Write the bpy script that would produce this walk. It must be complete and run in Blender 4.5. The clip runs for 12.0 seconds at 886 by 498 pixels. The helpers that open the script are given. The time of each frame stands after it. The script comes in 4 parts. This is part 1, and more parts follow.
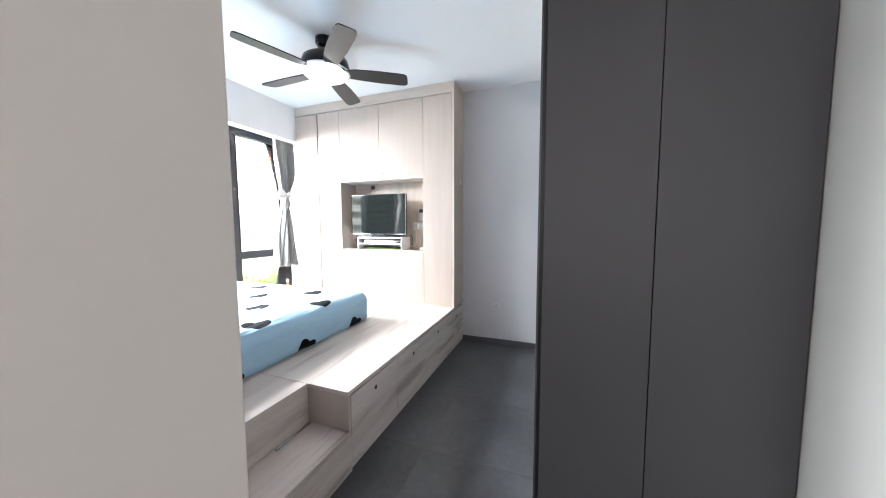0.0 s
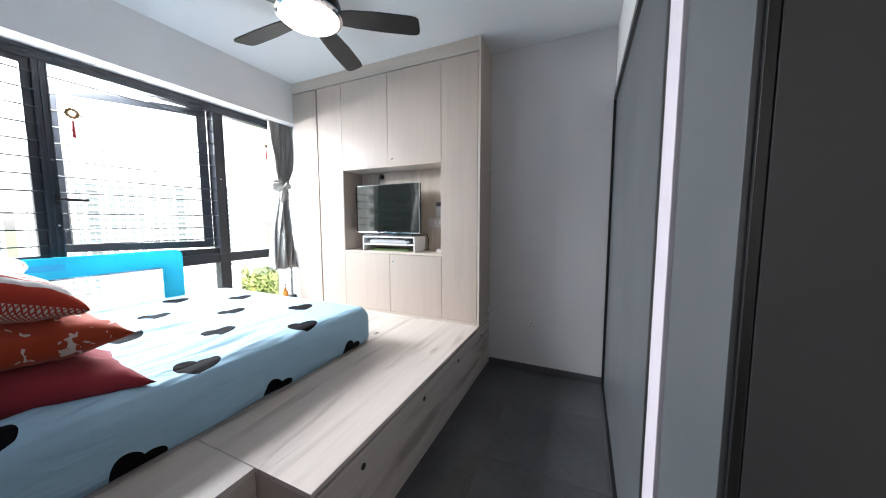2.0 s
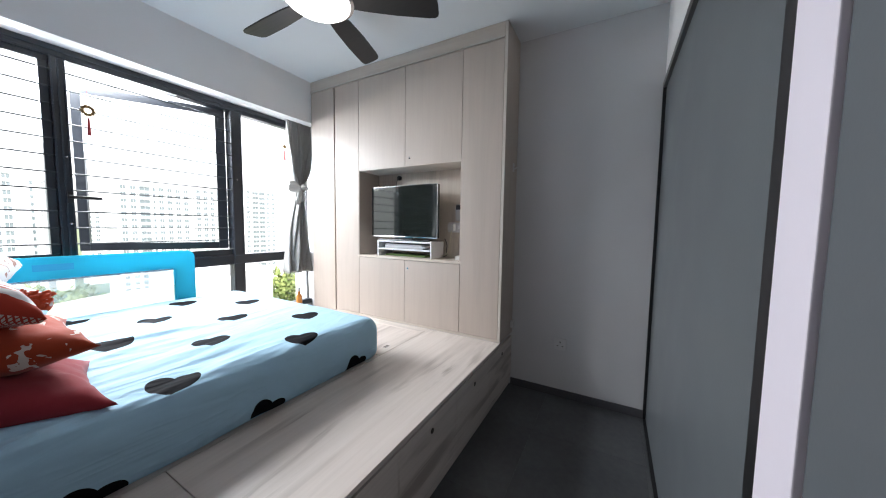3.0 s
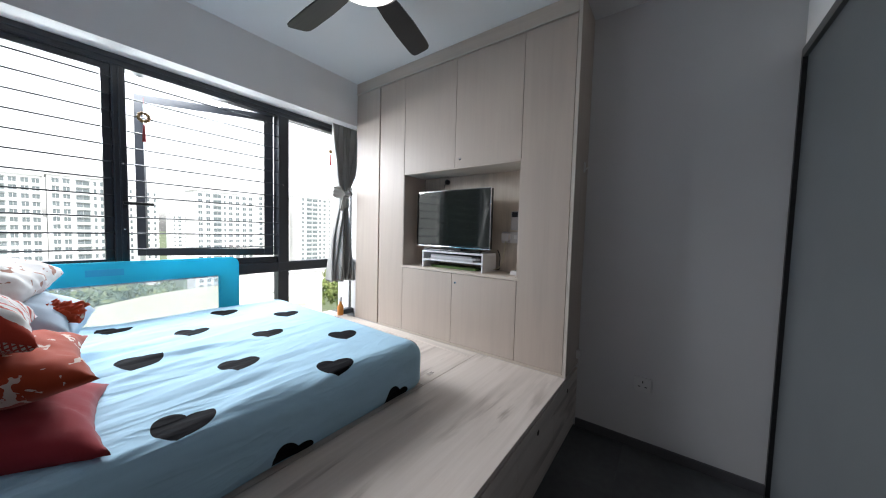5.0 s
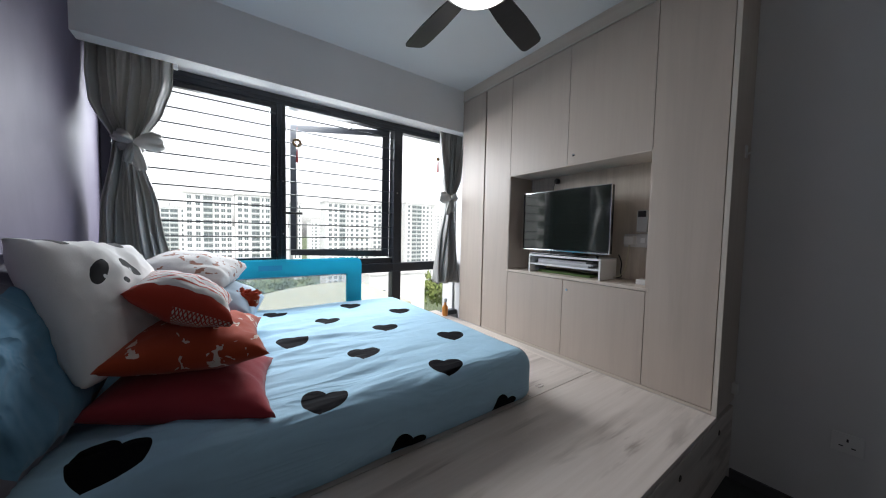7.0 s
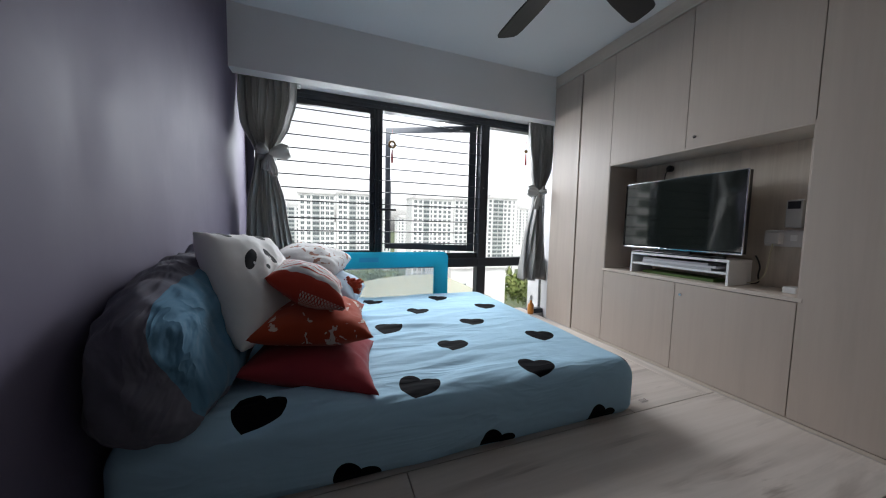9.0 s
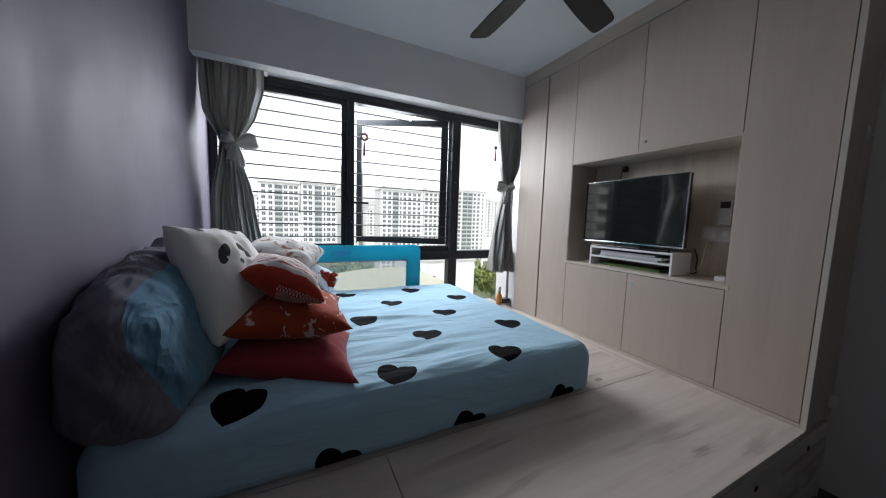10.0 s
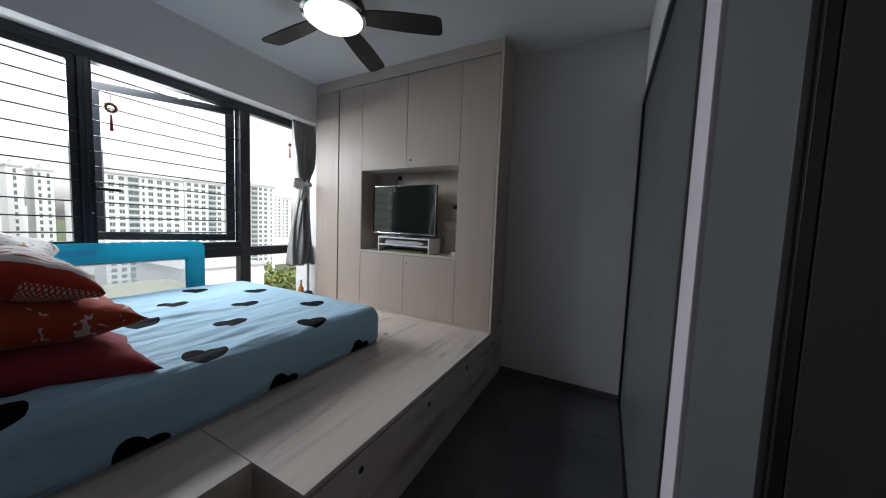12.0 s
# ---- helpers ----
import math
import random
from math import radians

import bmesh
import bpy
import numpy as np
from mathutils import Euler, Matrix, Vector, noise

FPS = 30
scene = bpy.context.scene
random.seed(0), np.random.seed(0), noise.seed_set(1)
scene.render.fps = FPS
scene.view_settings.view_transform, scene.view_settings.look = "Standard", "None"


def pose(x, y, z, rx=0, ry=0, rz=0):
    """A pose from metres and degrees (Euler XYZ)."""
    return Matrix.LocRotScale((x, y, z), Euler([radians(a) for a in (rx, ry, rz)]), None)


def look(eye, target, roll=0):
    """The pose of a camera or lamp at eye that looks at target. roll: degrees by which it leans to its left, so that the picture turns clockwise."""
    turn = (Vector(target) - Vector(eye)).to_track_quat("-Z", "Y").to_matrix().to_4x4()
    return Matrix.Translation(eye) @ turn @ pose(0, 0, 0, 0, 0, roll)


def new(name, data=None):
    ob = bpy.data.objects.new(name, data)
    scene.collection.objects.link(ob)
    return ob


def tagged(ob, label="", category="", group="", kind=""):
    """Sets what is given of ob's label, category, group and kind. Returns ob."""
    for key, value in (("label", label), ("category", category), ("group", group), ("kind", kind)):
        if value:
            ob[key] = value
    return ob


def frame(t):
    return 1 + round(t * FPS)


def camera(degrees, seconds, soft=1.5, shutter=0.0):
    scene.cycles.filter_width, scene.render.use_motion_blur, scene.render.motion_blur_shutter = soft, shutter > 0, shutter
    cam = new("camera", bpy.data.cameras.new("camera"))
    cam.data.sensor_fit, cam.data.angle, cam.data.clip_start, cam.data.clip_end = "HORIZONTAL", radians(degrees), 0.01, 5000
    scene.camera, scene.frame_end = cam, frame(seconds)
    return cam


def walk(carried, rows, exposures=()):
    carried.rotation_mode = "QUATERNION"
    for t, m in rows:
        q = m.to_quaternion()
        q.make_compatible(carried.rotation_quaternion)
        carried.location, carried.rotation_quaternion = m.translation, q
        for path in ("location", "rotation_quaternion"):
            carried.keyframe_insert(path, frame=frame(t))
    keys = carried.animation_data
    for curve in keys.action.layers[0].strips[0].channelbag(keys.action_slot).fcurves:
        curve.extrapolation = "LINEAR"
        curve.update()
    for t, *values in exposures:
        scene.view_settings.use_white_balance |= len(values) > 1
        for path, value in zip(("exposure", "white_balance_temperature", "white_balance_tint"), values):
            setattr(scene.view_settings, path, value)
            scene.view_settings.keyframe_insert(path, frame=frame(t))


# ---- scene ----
# ---- camera ----
cam = camera(110.2, 12.0, soft=1.1)
PATH = [
    (0, (0.971, 1.082, 1.215), (0.273, 2.95, 1.062), -0.2),
    (0.5, (0.939, 1.249, 1.222), (0.137, 3.072, 1.038), 0.4),
    (1, (0.843, 1.407, 1.22), (0.052, 3.236, 1.049), 0.1),
    (1.5, (0.778, 1.531, 1.222), (0.001, 3.365, 1.039), 0.0),
    (2, (0.739, 1.677, 1.22), (-0.085, 3.491, 1.043), -0.1),
    (2.5, (0.732, 1.797, 1.214), (-0.178, 3.571, 1.058), 0.4),
    (4.5, (0.48, 2.094, 1.222), (-0.615, 3.763, 1.097), 1.3),
    (5, (0.474, 2.112, 1.234), (-0.72, 3.713, 1.125), 1.5),
    (5.5, (0.464, 2.128, 1.233), (-0.845, 3.636, 1.13), 1.3),
    (6, (0.445, 2.121, 1.231), (-0.97, 3.529, 1.12), 1.2),
    (6.5, (0.424, 2.101, 1.227), (-1.091, 3.401, 1.115), 1.0),
    (7, (0.408, 2.098, 1.225), (-1.224, 3.251, 1.127), 1.2),
    (7.5, (0.385, 2.069, 1.221), (-1.352, 3.055, 1.121), 0.8),
    (7.7, (0.381, 2.061, 1.223), (-1.385, 2.993, 1.116), 0.9),
    (9.3, (0.388, 2.059, 1.229), (-1.487, 2.743, 1.085), 1.3),
    (9.5, (0.397, 2.055, 1.232), (-1.472, 2.751, 1.078), 1.4),
    (10, (0.433, 2.013, 1.240), (-1.356, 2.888, 1.053), 1.8),
    (10.5, (0.499, 1.928, 1.238), (-1.103, 3.113, 1.069), 1.8),
    (11, (0.55, 1.836, 1.224), (-0.847, 3.256, 1.043), 1.1),
    (11.5, (0.618, 1.791, 1.212), (-0.549, 3.41, 1.093), 1.6),
    (12, (0.75, 1.724, 1.202), (-0.179, 3.488, 1.055), 2.2),
]
EXPOSURES = [(0.0, 4.10), (0.5, 3.87), (1.5, 3.34), (2.7, 2.78), (5.0, 2.03), (6.5, 1.68), (9.5, 1.22), (10.5, 1.2), (12.0, 1.28)]
walk(cam, [(t, look(eye, target, roll)) for t, eye, target, roll in PATH], EXPOSURES)

# ---- world and light ----
world = bpy.data.worlds.new("sky")
scene.world = world
world.use_nodes = True
wn = world.node_tree.nodes
wl = world.node_tree.links
sky = wn.new("ShaderNodeTexSky")
sky.sky_type = "NISHITA"
sky.sun_disc = False
sky.sun_elevation = radians(55)
sky.sun_rotation = radians(115)
sky.air_density, sky.dust_density, sky.ozone_density = 1.0, 3.0, 1.0
wn["Background"].inputs["Strength"].default_value = 0.15
hazy = wn.new("ShaderNodeHueSaturation")
hazy.inputs["Saturation"].default_value = 0.18
wl.new(sky.outputs["Color"], hazy.inputs["Color"])
wl.new(hazy.outputs["Color"], wn["Background"].inputs["Color"])

sun = new("sun", bpy.data.lights.new("sun", "SUN"))
sun.data.energy, sun.data.angle, sun.data.color = 0.6, radians(20), (1.0, 0.97, 0.93)
sun.matrix_world = look((18, -8, 30), (0, 0, 0))


def area_light(name, m, sx, sy, watts, color):
    lamp = bpy.data.lights.new(name, "AREA")
    lamp.shape, lamp.size, lamp.size_y, lamp.energy, lamp.color = "RECTANGLE", sx, sy, watts, color
    ob = new(name, lamp)
    ob.matrix_world = m
    return ob


# daylight of the overcast sky in the window opening, falling inwards and down
area_light("window_daylight", look((-3.05, 2.78, 2.20), (-2.20, 2.78, 0.74)), 1.75, 1.25, 58.0, (0.89, 0.94, 1.0))
# the lamp in the ceiling fan
area_light("fan_lamp_light", look((-0.695, 3.04, 2.318), (-0.695, 3.04, 0.0)), 0.24, 0.24, 0.16, (1.0, 0.98, 0.95))
# unseen lamp added in the entrance, standing in for a lit hall
area_light("hall_fill_light", look((1.42, -0.75, 1.5), (0.43, 0.75, 1.3)), 0.6, 1.8, 1.2, (1.0, 0.955, 0.955))


# ---- materials ----
def material(name, color, rough=0.6, metal=0.0, spec=0.5):
    m = bpy.data.materials.new(name)
    m.use_nodes = True
    b = m.node_tree.nodes["Principled BSDF"]
    b.inputs["Base Color"].default_value = (*color, 1)
    b.inputs["Roughness"].default_value = rough
    b.inputs["Metallic"].default_value = metal
    b.inputs["Specular IOR Level"].default_value = spec
    return m


def node(m, kind, **inputs):
    n = m.node_tree.nodes.new(kind)
    for k, v in inputs.items():
        n.inputs[k].default_value = v
    return n


def mix(m, a, b, fac, mode="MIX"):
    """A colour mix; a, b, fac are sockets or values. Returns the socket."""
    n = m.node_tree.nodes.new("ShaderNodeMix")
    n.data_type, n.blend_type = "RGBA", mode
    for sock, v in ((n.inputs[0], fac), (n.inputs[6], a), (n.inputs[7], b)):
        if hasattr(v, "links"):
            m.node_tree.links.new(v, sock)
        elif isinstance(v, tuple):
            sock.default_value = (*v, 1)
        else:
            sock.default_value = v
    return n.outputs[2]


def ramp(m, fac, stops):
    n = m.node_tree.nodes.new("ShaderNodeValToRGB")
    while len(n.color_ramp.elements) < len(stops):
        n.color_ramp.elements.new(0.5)
    for e, (p, c) in zip(n.color_ramp.elements, stops):
        e.position = p
        e.color = (c, c, c, 1) if isinstance(c, float) else (*c, 1)
    m.node_tree.links.new(fac, n.inputs[0])
    return n.outputs[0]


def coords(m, scale=(1, 1, 1), rot=(0, 0, 0)):
    c = m.node_tree.nodes.new("ShaderNodeTexCoord")
    mp = m.node_tree.nodes.new("ShaderNodeMapping")
    mp.inputs["Scale"].default_value = scale
    mp.inputs["Rotation"].default_value = rot
    m.node_tree.links.new(c.outputs["Object"], mp.inputs["Vector"])
    return mp.outputs["Vector"]


def noise_tex(m, vec, scale, detail=4.0, rough=0.55, dist=0.0):
    n = node(m, "ShaderNodeTexNoise", Scale=scale, Detail=detail, Roughness=rough, Distortion=dist)
    m.node_tree.links.new(vec, n.inputs["Vector"])
    return n.outputs["Fac"]


def set_color(m, sock):
    m.node_tree.links.new(sock, m.node_tree.nodes["Principled BSDF"].inputs["Base Color"])


def set_rough(m, sock):
    m.node_tree.links.new(sock, m.node_tree.nodes["Principled BSDF"].inputs["Roughness"])


def set_bump(m, sock, strength=0.2, distance=0.002):
    b = node(m, "ShaderNodeBump", Strength=strength, Distance=distance)
    m.node_tree.links.new(sock, b.inputs["Height"])
    m.node_tree.links.new(b.outputs["Normal"], m.node_tree.nodes["Principled BSDF"].inputs["Normal"])


def paint(name, color, vary=0.06, rough=0.55):
    m = material(name, color, rough)
    v = coords(m)
    big = noise_tex(m, v, 1.3, 3.0)
    fine = noise_tex(m, v, 90.0, 3.0)
    dark = tuple(c * (1 - vary) for c in color)
    set_color(m, mix(m, dark, color, ramp(m, big, [(0.35, 0.0), (0.65, 1.0)])))
    set_rough(m, ramp(m, big, [(0.3, rough - 0.06), (0.7, rough + 0.06)]))
    set_bump(m, fine, 0.12, 0.001)
    return m


def wood(name, light, dark, axis, streak=1.0, rough=0.42, scale=1.0):
    """Laminate with grain along axis 0, 1 or 2."""
    m = material(name, light, rough)
    sc = [26.0 * scale] * 3
    sc[axis] = 0.9 * scale
    v = coords(m, tuple(sc))
    fine = noise_tex(m, v, 3.0, 6.0, 0.65)
    sc2 = [9.0 * scale] * 3
    sc2[axis] = 0.9 * scale
    v2 = coords(m, tuple(sc2))
    broad = noise_tex(m, v2, 1.2, 4.0, 0.6, 0.8)
    c1 = mix(m, dark, light, ramp(m, fine, [(0.3, 0.25), (0.62, 1.0)]))
    c2 = mix(m, c1, tuple(c * 0.62 for c in dark), ramp(m, broad, [(0.50, 0.0), (0.68, 0.55 * streak)]))
    set_color(m, c2)
    set_rough(m, ramp(m, fine, [(0.2, rough + 0.1), (0.8, rough - 0.05)]))
    set_bump(m, fine, 0.12, 0.0008)
    return m


def fabric(name, color, rough=0.9, vary=0.12, weave=420.0):
    m = material(name, color, rough, spec=0.2)
    v = coords(m)
    big = noise_tex(m, v, 5.0, 4.0)
    set_color(m, mix(m, tuple(c * (1 - vary) for c in color), color, ramp(m, big, [(0.3, 0.0), (0.7, 1.0)])))
    w = noise_tex(m, v, weave, 2.0)
    set_bump(m, w, 0.25, 0.0008)
    m.node_tree.nodes["Principled BSDF"].inputs["Sheen Weight"].default_value = 0.15
    return m


def creases(m, stretch, scale, strength, distance):
    """Adds soft cloth creases, stretched along one axis, under the weave."""
    t = m.node_tree
    b = t.nodes["Principled BSDF"]
    n1 = noise_tex(m, coords(m, stretch), scale, 3.0, 0.5, 0.6)
    h = calc(m, "ABSOLUTE", calc(m, "SUBTRACT", n1, 0.5))
    bump = node(m, "ShaderNodeBump", Strength=strength, Distance=distance)
    bump.invert = True
    t.links.new(h, bump.inputs["Height"])
    if b.inputs["Normal"].links:
        t.links.new(b.inputs["Normal"].links[0].from_socket, bump.inputs["Normal"])
    t.links.new(bump.outputs["Normal"], b.inputs["Normal"])


def calc(m, op, a, b=None):
    """One math node; a and b are sockets or numbers."""
    n = m.node_tree.nodes.new("ShaderNodeMath")
    n.operation = op
    for sock, v in ((n.inputs[0], a), (n.inputs[1], b)):
        if v is None:
            continue
        if hasattr(v, "links"):
            m.node_tree.links.new(v, sock)
        else:
            sock.default_value = v
    return n.outputs[0]


M_WHITE = paint("white_wall_paint", (0.85, 0.83, 0.815))
M_PALE = paint("pale_grey_wall_paint", (0.585, 0.575, 0.58))
M_GREIGE = paint("greige_wall_paint", (0.43, 0.42, 0.395), 0.06, 0.5)
M_CEIL = paint("ceiling_paint", (0.79, 0.795, 0.80), 0.03, 0.7)
M_BEIGE = paint("cream_wall_paint", (0.84, 0.785, 0.74), 0.05, 0.5)
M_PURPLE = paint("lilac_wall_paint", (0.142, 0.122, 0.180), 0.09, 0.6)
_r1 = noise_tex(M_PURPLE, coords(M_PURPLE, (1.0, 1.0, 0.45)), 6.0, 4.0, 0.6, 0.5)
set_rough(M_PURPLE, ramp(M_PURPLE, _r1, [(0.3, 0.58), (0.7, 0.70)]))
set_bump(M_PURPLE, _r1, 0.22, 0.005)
M_CAB = wood("cabinet_laminate", (0.495, 0.415, 0.355), (0.468, 0.388, 0.331), 2, 0.30, scale=0.62)
M_CABH = wood("cabinet_laminate_horizontal", (0.60, 0.52, 0.45), (0.54, 0.46, 0.395), 0, 0.30, scale=0.62)
M_PLAT = wood("platform_laminate", (0.62, 0.55, 0.50), (0.545, 0.472, 0.42), 1, 0.55, 0.34, 0.55)
# long dark heartwood streaks, gathered in patches
_s1 = noise_tex(M_PLAT, coords(M_PLAT, (12.0, 1.0, 12.0)), 1.0, 4.0, 0.6, 0.7)
_s2 = noise_tex(M_PLAT, coords(M_PLAT, (3.0, 1.0, 3.0)), 1.6, 2.0)
_sk = calc(M_PLAT, "MULTIPLY", ramp(M_PLAT, _s1, [(0.50, 0.0), (0.62, 0.85)]), ramp(M_PLAT, _s2, [(0.40, 0.15), (0.58, 1.0)]))
set_color(M_PLAT, mix(M_PLAT, M_PLAT.node_tree.nodes["Principled BSDF"].inputs["Base Color"].links[0].from_socket, (0.30, 0.245, 0.21), _sk))
M_PLATX = wood("platform_laminate_cross", (0.67, 0.60, 0.545), (0.55, 0.48, 0.43), 0, 0.8)
M_NICHE = wood("niche_back_laminate", (0.58, 0.51, 0.43), (0.47, 0.40, 0.33), 2, 0.9, scale=0.6)
M_FRAME = material("window_frame_black", (0.017, 0.020, 0.026), 0.3)
M_DARK = paint("dark_grey_laminate", (0.078, 0.076, 0.083), 0.12, 0.5)
M_GREY = paint("grey_laminate", (0.098, 0.108, 0.117), 0.10, 0.42)
M_SLIDE = paint("sliding_door_grey", (0.108, 0.118, 0.126), 0.10, 0.35)
M_PINKWHITE = paint("edge_strip_white", (0.72, 0.66, 0.72), 0.04, 0.4)
M_BLACK = material("black_plastic", (0.01, 0.01, 0.011), 0.35)
M_GAP = material("shadow_gap_lining", (0.012, 0.011, 0.010), 0.8)
M_STEEL = material("stainless_steel", (0.55, 0.55, 0.56), 0.25, 1.0)
M_CHROME = material("chrome", (0.75, 0.75, 0.76), 0.12, 1.0)
M_WHITEPL = material("white_plastic", (0.78, 0.78, 0.78), 0.35)

M_FLOOR = material("dark_floor_tile", (0.07, 0.072, 0.075), 0.36)
_v = coords(M_FLOOR, (1, 1, 1))
_n1 = noise_tex(M_FLOOR, _v, 2.2, 5.0, 0.6, 0.4)
_n2 = noise_tex(M_FLOOR, _v, 24.0, 4.0)
set_color(M_FLOOR, mix(M_FLOOR, (0.042, 0.044, 0.047), (0.105, 0.108, 0.113), mix(M_FLOOR, ramp(M_FLOOR, _n1, [(0.3, 0.0), (0.7, 1.0)]), ramp(M_FLOOR, _n2, [(0.3, 0.0), (0.7, 1.0)]), 0.3)))
set_rough(M_FLOOR, ramp(M_FLOOR, _n1, [(0.3, 0.30), (0.7, 0.45)]))
set_bump(M_FLOOR, _n2, 0.15, 0.001)


# ---- building helpers ----
def box(bm, x0, x1, y0, y1, z0, z1, bevel=0.0):
    """A box between two corners added to bm, with its edges bevelled."""
    m = Matrix.LocRotScale(((x0 + x1) / 2, (y0 + y1) / 2, (z0 + z1) / 2), None, (abs(x1 - x0), abs(y1 - y0), abs(z1 - z0)))
    vs = bmesh.ops.create_cube(bm, size=1.0, matrix=m)["verts"]
    if bevel:
        es = list({e for v in vs for e in v.link_edges})
        bmesh.ops.bevel(bm, geom=es, offset=bevel, segments=2, affect="EDGES", profile=0.6)
    return bm


def boxes(*specs):
    bm = bmesh.new()
    for s in specs:
        box(bm, *s)
    return bm


def cyl(bm, m, r0, r1, h, seg=24):
    bmesh.ops.create_cone(bm, cap_ends=True, segments=seg, radius1=r0, radius2=r1, depth=h, matrix=m)
    return bm


def lathe(bm, profile, m=Matrix(), seg=40):
    """Turns a profile of (radius, z) round the z axis."""
    rings = []
    for r, z in profile:
        rings.append([bm.verts.new(m @ Vector((r * math.cos(2 * math.pi * k / seg), r * math.sin(2 * math.pi * k / seg), z))) for k in range(seg)])
    for a, b in zip(rings, rings[1:]):
        for k in range(seg):
            bm.faces.new((a[k], a[(k + 1) % seg], b[(k + 1) % seg], b[k]))
    bm.faces.new(list(reversed(rings[0])))
    bm.faces.new(rings[-1])
    return bm


def rod(bm, a, b, r, seg=8):
    """A round bar from a to b."""
    a, b = Vector(a), Vector(b)
    d = b - a
    m = Matrix.Translation((a + b) / 2) @ d.to_track_quat("Z", "Y").to_matrix().to_4x4()
    return cyl(bm, m, r, r, d.length, seg)


def mesh_of(name, bm, mat, smooth=False):
    bmesh.ops.recalc_face_normals(bm, faces=bm.faces)
    me = bpy.data.meshes.new(name)
    bm.to_mesh(me)
    bm.free()
    for mt in (mat if isinstance(mat, (list, tuple)) else [mat]):
        me.materials.append(mt)
    if smooth:
        for p in me.polygons:
            p.use_smooth = True
    return me


def thing(name, bm, mat, label, category, group="", kind="", smooth=False):
    """A top-level object: one mesh, or an Empty if bm is None."""
    ob = new(name, mesh_of(name, bm, mat, smooth) if bm is not None else None)
    return tagged(ob, label, category, group, kind)


def part(name, bm, mat, parent, label="", smooth=False):
    ob = new(name, mesh_of(name, bm, mat, smooth))
    ob.parent = parent
    if parent.type == "EMPTY" or parent.parent is not None or parent.matrix_basis != Matrix():
        ob.matrix_parent_inverse = Matrix()
    return tagged(ob, label)


def setting(name, bm, mat, label="", category=""):
    return thing(name, bm, mat, label or name.replace("_", " "), category or "wall", kind="structure")


# ---- structure ----
CEIL = 2.6
FZ = -0.05
floor = setting("floor", boxes((-0.4, 1.75, 1.35, 4.4, FZ - 0.12, FZ - 0.002), (0.31, 1.75, -1.65, 1.35, FZ - 0.12, FZ - 0.002)), M_DARK, "dark grey stone-look floor tiles", "floor")
ceiling = setting("ceiling", boxes((-2.7, 1.75, -1.65, 4.42, CEIL, CEIL + 0.12)), M_CEIL, "plain white painted ceiling", "ceiling")
setting("wall_north", boxes((-2.7, 1.75, 4.3, 4.42, FZ, CEIL)), M_PALE, "plain off-white painted wall behind the cabinets", "wall")
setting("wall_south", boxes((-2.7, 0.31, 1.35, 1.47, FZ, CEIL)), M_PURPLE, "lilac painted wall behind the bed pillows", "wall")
setting("wall_corridor", boxes((0.31, 0.43, -1.65, 1.47, FZ, CEIL, 0.004)), M_BEIGE, "cream painted wall beside the entrance", "wall")
setting("wall_east", boxes((1.59, 1.75, -1.65, 4.3, FZ, CEIL)), M_GREIGE, "greige painted wall of the entrance", "wall")
setting("wall_back", boxes((0.43, 1.59, -1.65, -1.53, FZ, CEIL)), M_WHITE, "white painted wall behind the entrance", "wall")
# window wall: beam, pelmet recess and the low wall under the window
setting("wall_west", boxes((-2.09, -1.99, 1.47, 4.3, 2.21, CEIL), (-2.56, -2.09, 1.47, 4.3, 2.305, CEIL), (-2.56, -2.40, 1.47, 4.3, FZ, 0.295)), M_WHITE, "white beam and low wall around the window", "wall")
setting("baseboard", boxes((0.002, 0.905, 4.288, 4.3, FZ, 0.004)), M_DARK, "low dark grey skirting", "skirting")


# ---- bed platform with drawers ----
PZ = 0.38
M_BRONZE = material("dark_bronze", (0.06, 0.045, 0.035), 0.45, 0.6)
M_EDGE = paint("pale_edge_band", (0.58, 0.525, 0.465), 0.04, 0.45)
M_TRACK = material("grey_brown_track", (0.10, 0.095, 0.092), 0.4, 0.3)
platform = thing("bed_platform", None, None, "pale wood laminate storage platform with drawers and a step", "platform bed")
part("body", boxes((-2.40, -0.03, 2.33, 4.0, FZ, PZ - 0.022), (-2.40, -0.29, 1.47, 2.33, FZ, PZ - 0.022)), M_GAP, platform, "dark inner carcass")
part("deck_board", boxes((-0.598, 0.0, 2.312, 4.0, PZ - 0.02, PZ, 0.0015)), M_PLAT, platform)
part("deck_board", boxes((-0.598, -0.26, 1.472, 2.309, PZ - 0.02, PZ, 0.0015)), M_PLAT, platform)
part("deck_board", boxes((-2.398, -0.602, 1.472, 3.40, PZ - 0.02, PZ, 0.0015)), M_PLAT, platform)
part("hatch_lid", boxes((-1.70, -0.602, 3.404, 3.905, PZ - 0.02, PZ, 0.0015)), M_PLAT, platform, "lift-up hatch lid with a finger pull")
part("deck_board", boxes((-2.398, -1.704, 3.404, 3.905, PZ - 0.02, PZ, 0.0015)), M_PLAT, platform)
part("deck_board", boxes((-2.398, -0.602, 3.909, 4.0, PZ - 0.02, PZ, 0.0015)), M_PLATX, platform)
part("finger_pull", boxes((-0.672, -0.648, 3.515, 3.56, PZ + 0.0005, PZ + 0.0025)), M_STEEL, platform, "small steel finger pull")
part("notch_panel", boxes((-0.26, -0.002, 2.312, 2.33, 0.168, PZ - 0.02, 0.001)), M_CAB, platform)
part("riser_panel", boxes((-0.278, -0.26, 1.472, 2.312, 0.168, PZ - 0.02, 0.001)), M_PLAT, platform)
